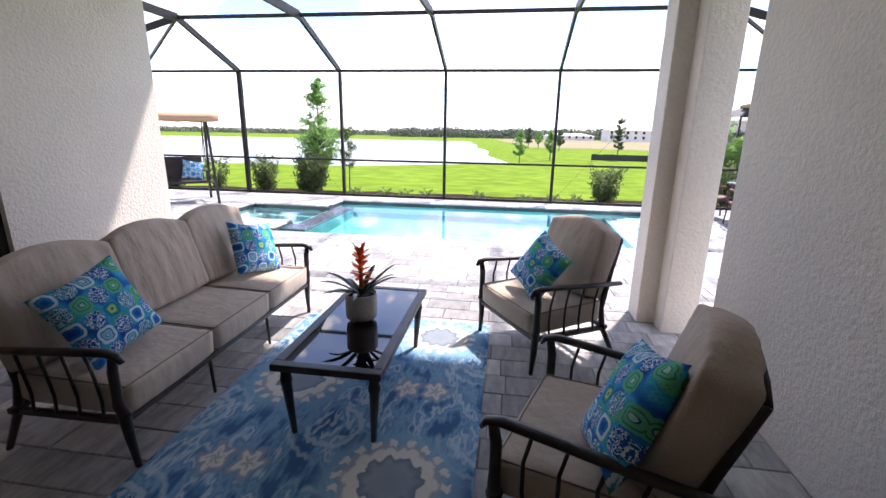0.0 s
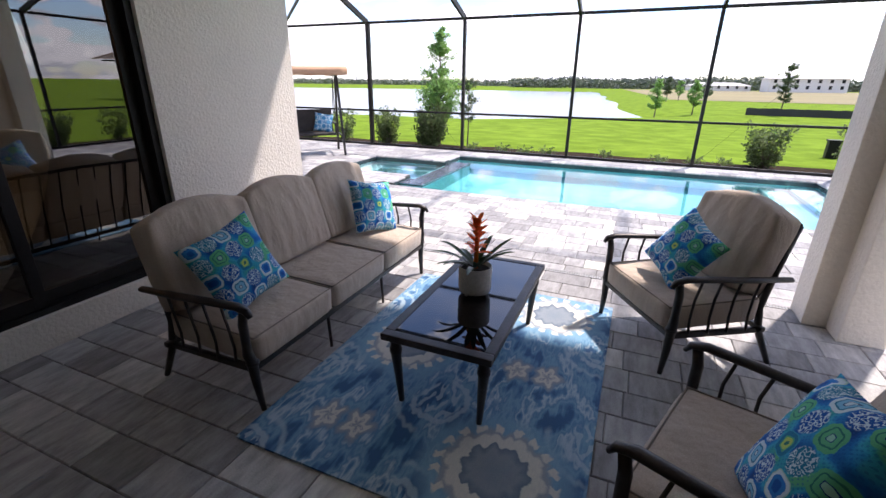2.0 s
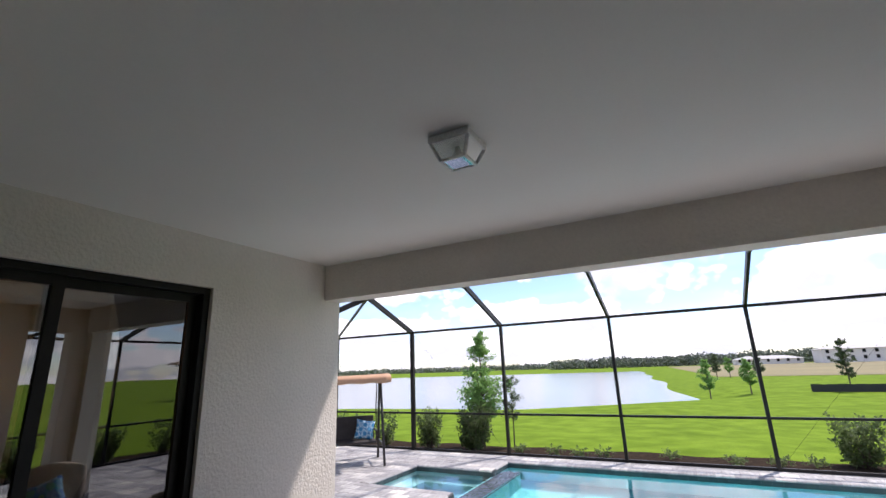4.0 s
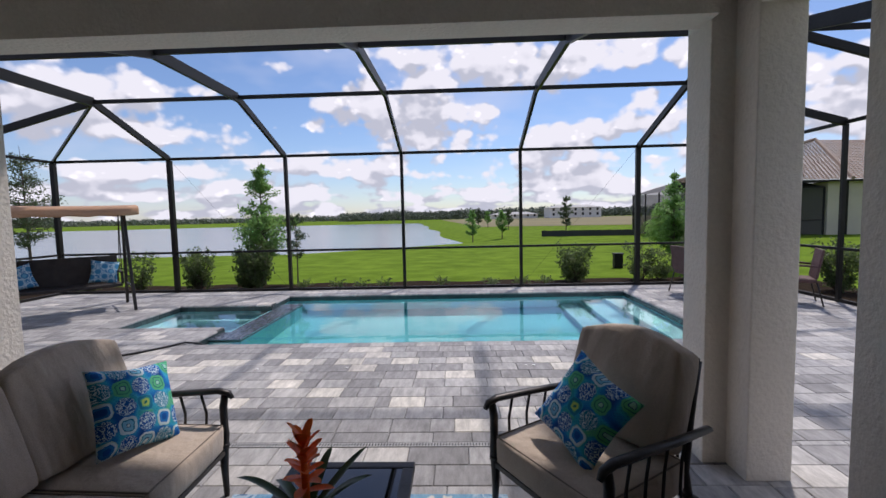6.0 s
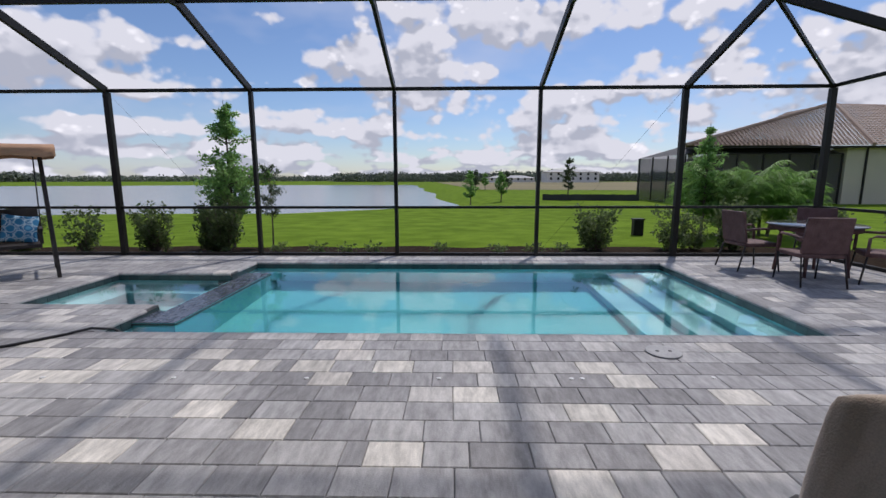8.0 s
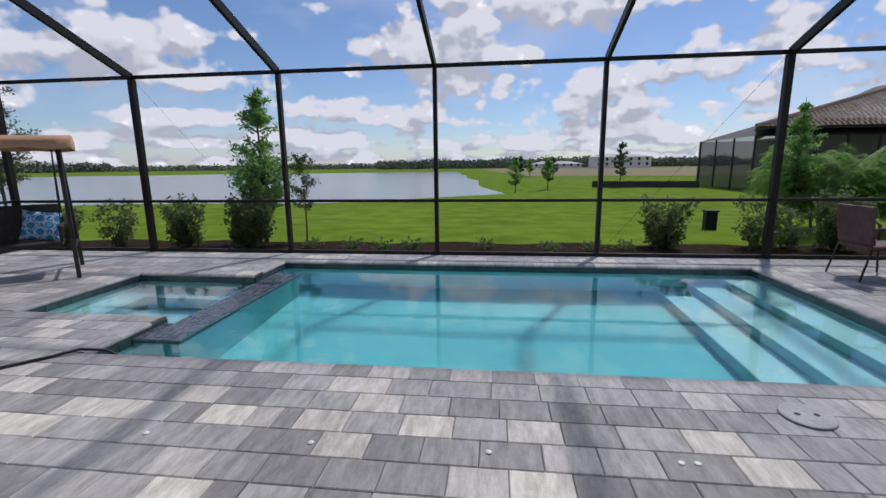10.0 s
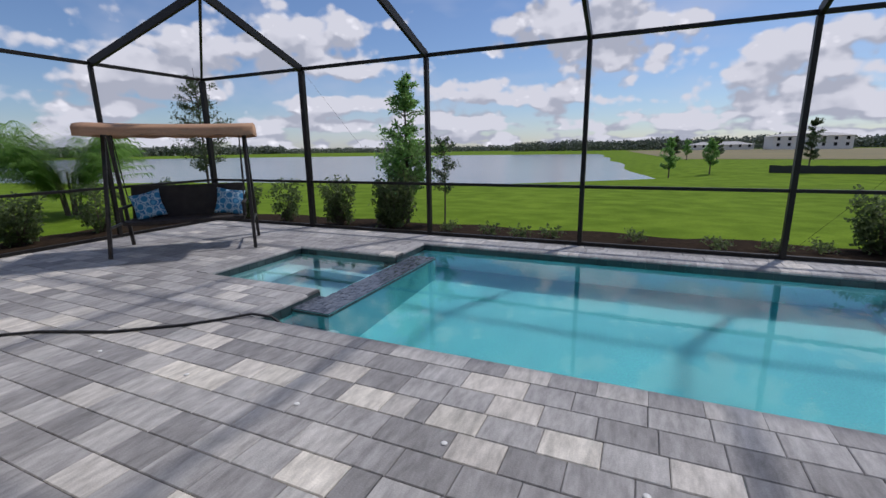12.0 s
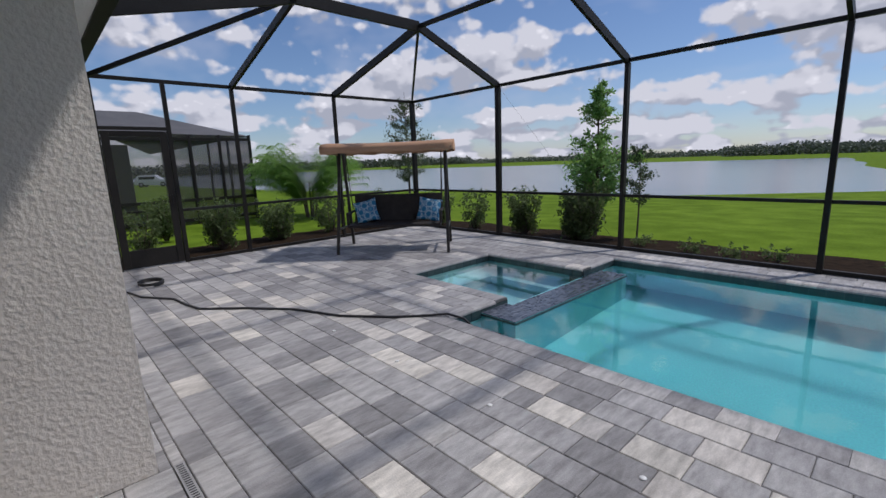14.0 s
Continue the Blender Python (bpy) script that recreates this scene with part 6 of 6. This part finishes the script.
def tiled_slope(parent, a, c, d, e):
    """A roof slope from eave a-c to ridge e-d, laid in courses of barrel tiles."""
    a, c, d, e = Vector(a), Vector(c), Vector(d), Vector(e)
    b = bmesh.new()
    rows = max(4, int((e - a).length / 0.38))
    up = (c - a).cross(e - a).normalized()
    if up.z < 0:
        up = -up
    for i in range(rows):
        l0, r0, l1, r1 = a.lerp(e, i / rows), c.lerp(d, i / rows), a.lerp(e, (i + 1) / rows), c.lerp(d, (i + 1) / rows)
        n_ = max(1, int((r0 - l0).length / 0.3))
        for k in range(n_):
            p0, p1, q0, q1 = l0.lerp(r0, k / n_), l0.lerp(r0, (k + 1) / n_), l1.lerp(r1, k / n_), l1.lerp(r1, (k + 1) / n_)
            m0, m1 = (p0 + p1) / 2 + up * 0.09, (q0 + q1) / 2 + up * 0.05
            va = [b.verts.new(v) for v in (p0 + up * 0.03, m0, p1 + up * 0.03, q1, m1, q0)]
            b.faces.new((va[0], va[1], va[4], va[5]))
            b.faces.new((va[1], va[2], va[3], va[4]))
            b.faces.new((va[0], va[2], va[1]))
    part("roof_tiles", b, ROOFTILE, parent)["kind"] = "stuff"


nr = empty("neighbour_house", (0, 0, 0), "cream stucco house with a brown tiled hip roof", "house")
part("wall", boxed(25.9, 45, 36, 55, -0.6, 3.3), NWALL, nr)
part("wall", boxed(22.5, 25.9, 39, 50, -0.6, 3.3), NWALL, nr)
part("soffit", boxed(15.6, 47.0, 35.4, 37.0, 3.3, 3.42), BRONZE, nr)
tiled_slope(nr, (14.8, 35.3, 3.42), (27.0, 35.3, 3.42), (30.35, 43, 7.25), (30.2, 43, 7.25))
tiled_slope(nr, (27.0, 35.3, 3.42), (47.0, 34.2, 3.42), (42, 45, 7.25), (30.35, 43, 7.25))
tiled_slope(nr, (25.5, 55.6, 3.42), (14.8, 35.3, 3.42), (30.2, 43, 7.25), (30.2, 48, 7.25))
for c_ in ((14.8, 35.3, 3.5), (27.0, 35.3, 3.5)):
    part("hip_cap", tube(bmesh.new(), [c_, (30.3, 43, 7.34)], 0.13, 6), ROOFTILE, nr)
part("downpipe", bar(bmesh.new(), (27.2, 35.95, -0.5), (27.2, 35.95, 3.3), 0.1, 0.1), BRONZE, nr)
nc = empty("neighbour_enclosure", (0, 0, 0), "dark screened enclosure against the tiled house", "pool enclosure")
X0, X1, Y0, Y1 = 15.3, 25.8, 36.2, 44
b = bmesh.new()
for q in ([(X0, Y0, 2.95), (X1, Y0, 2.95), (X1 - 2, Y0 + 2.5, 4.1), (X0 + 4, Y0 + 2.5, 4.1)], [(X0, Y1, 2.95), (X0, Y0, 2.95), (X0 + 4, Y0 + 2.5, 4.1), (X0 + 4, Y1, 4.1)]):
    b.faces.new([b.verts.new(p) for p in q])
part("screen_roof", b, MESH, nc)
b = bmesh.new()
for q in ([(X0, Y0, -0.5), (X1, Y0, -0.5), (X1, Y0, 2.95), (X0, Y0, 2.95)], [(X0, Y0, -0.5), (X0, Y1, -0.5), (X0, Y1, 2.95), (X0, Y0, 2.95)], [(X0, Y1, -0.5), (X1, Y1, -0.5), (X1, Y1, 2.95), (X0, Y1, 2.95)]):
    b.faces.new([b.verts.new(p) for p in q])
part("screen", b, GAUZE, nc)
for k in range(7):
    x = X0 + (X1 - X0) * k / 6
    part("post", bar(bmesh.new(), (x, Y0, -0.5), (x, Y0, 2.95), 0.09, 0.09), BRONZE, nc)
for k in range(1, 4):
    part("post", bar(bmesh.new(), (X0, Y0 + 2.5 * k, -0.5), (X0, Y0 + 2.5 * k, 2.95), 0.09, 0.09), BRONZE, nc)
for z in (0.6, 2.95):
    part("rail", bar(bmesh.new(), (X0, Y0, z), (X1, Y0, z), 0.08, 0.08), BRONZE, nc)

# the neighbour on the other side: a dark screened porch under a low roof
nl = empty("neighbour_porch", (0, 0, 0), "dark screened porch of the next house", "porch")
LX = -17.2
part("wall", boxed(-34, -22.5, -6, 9.2, -0.5, 2.6), NWALL, nl)
b = bmesh.new()
for q in ([(LX, -6, 2.95), (LX, 12.0, 2.62), (-20.2, 9.3, 3.62), (-20.2, -6, 3.62)], [(LX, 12.0, 2.62), (-34, 12.0, 2.62), (-31, 9.3, 3.62), (-20.2, 9.3, 3.62)], [(-20.2, -6, 3.62), (-20.2, 9.3, 3.62), (-31, 9.3, 3.62), (-31, -6, 3.62)]):
    b.faces.new([b.verts.new(p) for p in q])
part("roof", b, PORCHROOF, nl)
b = bmesh.new()
for q in ([(LX, -6, -0.4), (LX, 12, -0.4), (LX, 12, 2.62), (LX, -6, 2.9)], [(LX, 12, -0.4), (-31, 12, -0.4), (-31, 12, 2.62), (LX, 12, 2.62)], [(LX - 0.1, 7.4, -0.4), (-24, 7.4, -0.4), (-24, 7.4, 2.6), (LX - 0.1, 7.4, 2.6)]):
    b.faces.new([b.verts.new(p) for p in q])
part("screen", b, GAUZE, nl)
for y in (12.0, 11.0, 10.1, 9.5, 7.4, 5.4, 3.4):
    part("post", bar(bmesh.new(), (LX, y, -0.4), (LX, y, 2.65), 0.08, 0.08), BRONZE, nl)
for z in (-0.1, 0.55, 2.5):
    part("rail", bar(bmesh.new(), (LX, -6, z), (LX, 12, z), 0.07, 0.09), BRONZE, nl)
for x in (-19.5, -22, -25, -28):
    part("post", bar(bmesh.new(), (x, 12, -0.4), (x, 12, 2.62), 0.08, 0.08), BRONZE, nl)
b = bmesh.new()
bar(b, (LX + 0.03, 7.5, 0.3), (LX + 0.03, 9.4, 0.3), 0.05, 0.06)
part("door_frame", b, BRONZE, nl)

# a car parked far off, beyond the next house
CARPAINT = surface("white_car_paint", (0.74, 0.75, 0.76), (0.80, 0.81, 0.82), 0.5, 0.25, coat=0.5)
CARGLASS = surface("dark_car_glass", (0.012, 0.014, 0.016), (0.02, 0.022, 0.025), 1.0, 0.05)
TYRE = surface("tyre_rubber", (0.015, 0.015, 0.015), (0.025, 0.025, 0.025), 4.0, 0.85)


def parked_car(at, turn):
    e = empty("parked_car", (0, 0, 0), "white car parked far off on the grass", "car")

    def hull(profile, half, name, material, taper=1.0):
        b = bmesh.new()
        sides = [[b.verts.new((x, s * half * (taper if z > 1.3 else 1.0), z)) for x, z in profile] for s in (-1, 1)]
        b.faces.new(sides[0])
        b.faces.new(sides[1][::-1])
        n_ = len(profile)
        for k in range(n_):
            b.faces.new((sides[0][k], sides[1][k], sides[1][(k + 1) % n_], sides[0][(k + 1) % n_])[::-1])
        bmesh.ops.bevel(b, geom=b.edges[:], offset=0.04, segments=2, affect="EDGES")
        return part(name, b, material, e)
    hull([(-2.2, 0.32), (-2.25, 0.75), (-2.1, 1.0), (2.0, 0.98), (2.25, 0.8), (2.25, 0.32)], 0.9, "body", CARPAINT)
    hull([(-2.05, 0.95), (-1.75, 1.55), (-1.5, 1.66), (0.35, 1.66), (1.2, 0.95)], 0.84, "cabin", CARPAINT, 0.85)
    for s in (-1, 1):
        part("side_window", box(bmesh.new(), -1.6, 0.45, s * 0.8 - 0.02, s * 0.8 + 0.02, 1.06, 1.45, 0.01), CARGLASS, e)
        part("headlight", box(bmesh.new(), 2.2, 2.27, s * 0.65 - 0.16, s * 0.65 + 0.16, 0.66, 0.82, 0.02), CARGLASS, e)
        for x in (-1.35, 1.4):
            rot = Matrix.Translation((x, s * 0.82, 0.34)) @ Matrix.Rotation(math.pi / 2, 4, "X")
            for n_, mt, prof in (("tyre", TYRE, [(0.2, -0.11), (0.32, -0.11), (0.34, -0.07), (0.34, 0.07), (0.32, 0.11), (0.2, 0.11)]), ("rim", GREYPLASTIC, [(0.2, -0.115), (0.21, 0.0), (0.2, 0.115)])):
                b = lathe(bmesh.new(), prof, 20)
                bmesh.ops.transform(b, matrix=rot, verts=b.verts[:])
                part(n_, b, mt, e, "", True)
    e.matrix_world = pose(*at, 0, 0, turn)
    return e


parked_car((-76.0, 19.6, ground_z(-76.0, 19.6)), 60)

# silt fence, dry field and unfinished houses
b = bmesh.new()
last = None
for k in range(40):
    x, y, t_ = 6.8 + k * 0.19, 41.9 - k * 0.03, 0.03 + 0.05 * noise.noise(Vector((k * 0.4, 0, 0)))
    ring = [b.verts.new(p) for p in ((x, y - 0.015, -0.66), (x, y + 0.015, -0.66), (x, y + 0.015, t_), (x, y - 0.015, t_))]
    if last:
        for i in range(4):
            b.faces.new((last[i], last[(i + 1) % 4], ring[(i + 1) % 4], ring[i]))
    last = ring
thing("silt_fence", b, MESH, "low black silt fence across the field", "fence")
b = bmesh.new()
b.faces.new([b.verts.new(p) for p in ((3, 75, -0.42), (60, 62, -0.42), (120, 200, -0.40), (-8, 200, -0.40))])
thing("dry_field", b, EARTH, "tan dry field beyond the lawn", "field", "structure")


def far_house(name, x0, x1, y, h, storeys, label):
    e = empty(name, (0, 0, 0), label, "house", "unfinished houses across the field")
    part("wall", boxed(x0, x1, y, y + 12, -0.6, h), PALEWALL, e)
    n_ = max(3, int((x1 - x0) / 2.6))
    for s in range(storeys):
        for k in range(n_):
            x = x0 + (x1 - x0) * (k + 0.5) / n_
            z = h * (s + 0.3) / storeys
            part("window", boxed(x - 0.4, x + 0.4, y - 0.06, y + 0.02, z, z + 1.0), DARKFRAME, e)
    b = bmesh.new()
    for q in ([(x0 - 0.5, y - 0.5, h), (x1 + 0.5, y - 0.5, h), (x1 - 4, y + 6, h + 1.1), (x0 + 4, y + 6, h + 1.1)], [(x0 - 0.5, y + 12.5, h), (x0 - 0.5, y - 0.5, h), (x0 + 4, y + 6, h + 1.1)], [(x1 + 0.5, y - 0.5, h), (x1 + 0.5, y + 12.5, h), (x1 - 4, y + 6, h + 1.1)]):
        b.faces.new([b.verts.new(p) for p in q])
    part("roof", b, GREYPLASTIC, e)
    return e


far_house("unfinished_house", 36, 56, 180, 3.6, 2, "pale unfinished two-storey house far across the field")
far_house("unfinished_house", 14, 33, 190, 1.3, 1, "low pale unfinished house far across the field")
rng = random.Random(77)


def wood(n_, where, height_, size_, label):
    """A far belt of trees, made of many small leaf clusters of uneven height, in a haze-paled colour."""
    b = bmesh.new()
    for k in range(n_):
        x, y, hh = where(k / n_, rng)
        z0 = -1.0
        hh *= height_
        for j in range(46):
            r = size_ * 0.6 * (1 - 0.3 * (j / 46))
            p = Vector((x + rng.gauss(0, r), y + rng.gauss(0, r), z0 + hh * (j / 46) ** 0.7 + rng.gauss(0, 0.3)))
            leaf(b, p, size_ * rng.uniform(0.25, 0.5), rng, 1.0)
    return thing("treeline", b, HAZELEAF, label, "woods", "stuff")


wood(900, lambda u, r: (-420 + 640 * u, 290 + r.uniform(-14, 14), 0.5 + 0.3 * abs(noise.noise(Vector((u * 14, 0, 0)))) + r.uniform(0, 0.25)), 4.9, 2.6, "long grey-green treeline beyond the lake, paled with painted haze")
wood(420, lambda u, r: (-60 + 170 * u, 230 + r.uniform(-8, 8), 0.7 + 0.6 * abs(noise.noise(Vector((u * 9, 3, 0)))) + r.uniform(0, 0.3)), 4.6, 2.3, "stand of trees behind the far shore, paled with painted haze")
wood(420, lambda u, r: (-330 + 60 * u + r.uniform(-6, 6), 20 + 270 * u, 0.6 + r.uniform(0, 0.6)), 5.4, 4.0, "long grey-green treeline beyond the lake, paled with painted haze")

# ---- pavers: the ones nearest the walk are single pieces ----
JO = 0.0018
CO = 0.197
ROW = 0.208
shapes = {}


def paver_mesh(w, d, material, name):
    """A paver with chamfered top edges, its top at z = 0."""
    key = (round(w, 2), round(d, 3), name)
    if key not in shapes:
        c, t = 0.005, 0.03
        x, y = key[0] / 2 - JO, key[1] / 2 - JO
        v = [(-x, -y, -t), (x, -y, -t), (x, y, -t), (-x, y, -t), (-x, -y, -c), (x, -y, -c), (x, y, -c), (-x, y, -c), (-x + c, -y + c, 0), (x - c, -y + c, 0), (x - c, y - c, 0), (-x + c, y - c, 0)]
        f = [(8, 9, 10, 11)] + [(i, (i + 1) % 4, 4 + (i + 1) % 4, 4 + i) for i in range(4)] + [(4 + i, 4 + (i + 1) % 4, 8 + (i + 1) % 4, 8 + i) for i in range(4)]
        me = bpy.data.meshes.new(name)
        me.from_pydata(v, [], f)
        me.materials.append(material)
        shapes[key] = (me, v, f)
    return shapes[key]


rp = random.Random(5)
joined_v, joined_f, singles = [], [], []


def lay(x0, x1, y0, y1, pale=False):
    w, d = x1 - x0, y1 - y0
    if w < 0.03 or d < 0.03:
        return
    w = round(w, 2)
    cx, cy, cz = (x0 + x1) / 2, (y0 + y1) / 2, rp.uniform(-0.0012, 0.0008)
    if pale or (-3.2 < cx < 1.2 and 6.36 < cy < 8.5 and len(singles) < 280):
        singles.append((cx, cy, cz, w, d, pale))
        return
    _, v, f = paver_mesh(w, d, PAVERS, "paver_stock")
    n_ = len(joined_v)
    joined_v.extend((a + cx, q + cy, z + cz) for a, q, z in v)
    joined_f.extend(tuple(i + n_ for i in k) for k in f)


def course(x0, x1, a, c):
    """Fills one row from x0 to x1 with stones of uneven length."""
    x = x0
    first = True
    while x < x1 - 1e-6:
        w = rp.choice((0.29, 0.29, 0.28, 0.30, 0.27, 0.31, 0.39))
        if first:
            w = rp.uniform(0.14, 0.3)
            first = False
        w = min(w, x1 - x)
        if x1 - x - w < 0.10:
            w = x1 - x
        lay(x, x + w, a, c)
        x += w


# the palest stones of the deck before the pool: (middle, rows below the pool's edge course)
PALE_STONES = [(-2.05, 4), (-1.61, 5), (-2.38, 6), (-0.86, 6), (-0.42, 3), (-1.0, 1), (0.25, 4), (-0.32, 8), (0.03, 7), (-3.53, 2), (-3.24, 2),
               (-1.6, 1), (1.24, 3), (0.93, 5), (-2.86, 1), (-2.18, 1), (0.49, 1), (0.65, 2), (-5.4, 1), (-4.6, 0), (2.4, 3), (3.3, 1), (-6.2, 4), (-4.9, 5)]


def band(x0, x1, y0, y1, phase=None, pale=False):
    """Rows of pavers in running bond between two lines; phase is a y at which a joint lies."""
    if phase is None:
        rows = max(1, round((y1 - y0) / ROW))
        edges = [y0 + (y1 - y0) * r / rows for r in range(rows + 1)]
    else:
        k = math.ceil((y0 + 0.03 - phase) / ROW)
        edges = [y0]
        while phase + k * ROW < y1 - 0.03:
            edges.append(phase + k * ROW)
            k += 1
        edges.append(y1)
    for a, c in zip(edges, edges[1:]):
        x = x0
        if pale:
            row = round((8.281 - (a + c) / 2) / ROW)
            for mid in sorted(m for m, r in PALE_STONES if r == row):
                course(x, mid - 0.145, a, c)
                lay(mid - 0.145, mid + 0.145, a, c, True)
                x = mid + 0.145
        course(x, x1, a, c)


W0, W1 = -9.18, 5.83
band(WX, 1.3, BY - 0.3, 6.31)
band(1.3, W1, 0.5, 5.42)
band(1.3, W1, 5.42, 6.31)
band(W0, WX, 6.25, 6.31)
band(W0, WX, 6.31, 6.37)
band(1.04, W1, 6.31, 6.37)
band(W0, W1, 6.37, PY0 - CO, 7.969, True)
band(W0, PX0 - CO, PY0 - CO, SY0 - CO)
band(W0, SX0 - CO, SY0 - CO, SY1 + CO)
band(W0, PX0 - CO, SY1 + CO, PY1 + CO)
band(PX1 + CO, W1, PY0 - CO, PY1 + CO)
band(W0, W1, PY1 + CO, 12.83)
me = bpy.data.meshes.new("deck_pavers")
me.from_pydata(joined_v, [], joined_f)
me.materials.append(PAVERS)
deck = tagged(new("paved_deck", me), "grey and cream concrete pavers in running bond", "paving", "", "structure")
for cx, cy, cz, w, d, pale in singles:
    ob = new("paver", paver_mesh(w, d, PALEPAVER if pale else PAVER, "pale_paver" if pale else "paver")[0])
    ob.name = "paver"
    ob.location = (cx, cy, cz)
    ob.parent = deck

# rounded coping stones round pool and spa
coping_shapes = {}


def coping_mesh(length):
    """A stone with a rounded nose along +x, its water edge at y = 0 and its body to +y."""
    key = round(length, 3)
    if key not in coping_shapes:
        prof = [(CO - 0.002, -0.04), (CO - 0.002, -0.003), (CO - 0.006, 0.001), (0.03, 0.001), (0.005, -0.006), (-0.012, -0.02), (-0.014, -0.036), (-0.005, -0.045)]
        m = len(prof)
        v = [(p, o, z) for p in (-key / 2 + 0.0015, key / 2 - 0.0015) for o, z in prof]
        f = [(i, i + 1, m + i + 1, m + i) for i in range(m - 1)] + [tuple(range(m))[::-1], tuple(range(m, 2 * m))]
        me = bpy.data.meshes.new("coping_stone")
        me.from_pydata(v, [], [q[::-1] for q in f])
        me.materials.append(PAVER)
        coping_shapes[key] = me
    return coping_shapes[key]


def coping(ax, fixed, side, lo, hi):
    """Stones along one edge. ax: the axis the edge runs along; fixed: where the edge lies; side: +1 if the stones lie to its greater side."""
    n_ = max(1, round((hi - lo) / 0.285))
    turn = (0 if side > 0 else 180) if ax == "x" else (-90 if side > 0 else 90)
    for k in range(n_):
        p = lo + (hi - lo) * (k + 0.5) / n_
        ob = new("coping_stone", coping_mesh((hi - lo) / n_))
        ob.matrix_world = pose(*((p, fixed) if ax == "x" else (fixed, p)), 0, 0, 0, turn)
        ob.parent = pool


coping("x", PY0, -1, PX0 - CO, PX1 + CO)
coping("y", PX1, 1, PY0, PY1)
coping("x", PY1, 1, PX0 - CO, PX1 + CO)
coping("y", PX0, -1, PY0, SY0 - CO)
coping("x", SY0, -1, SX0 - CO, PX0)
coping("y", SX0, -1, SY0, SY1)
coping("x", SY1, 1, SX0 - CO, PX0)
coping("y", PX0, -1, SY1 + CO, PY1)
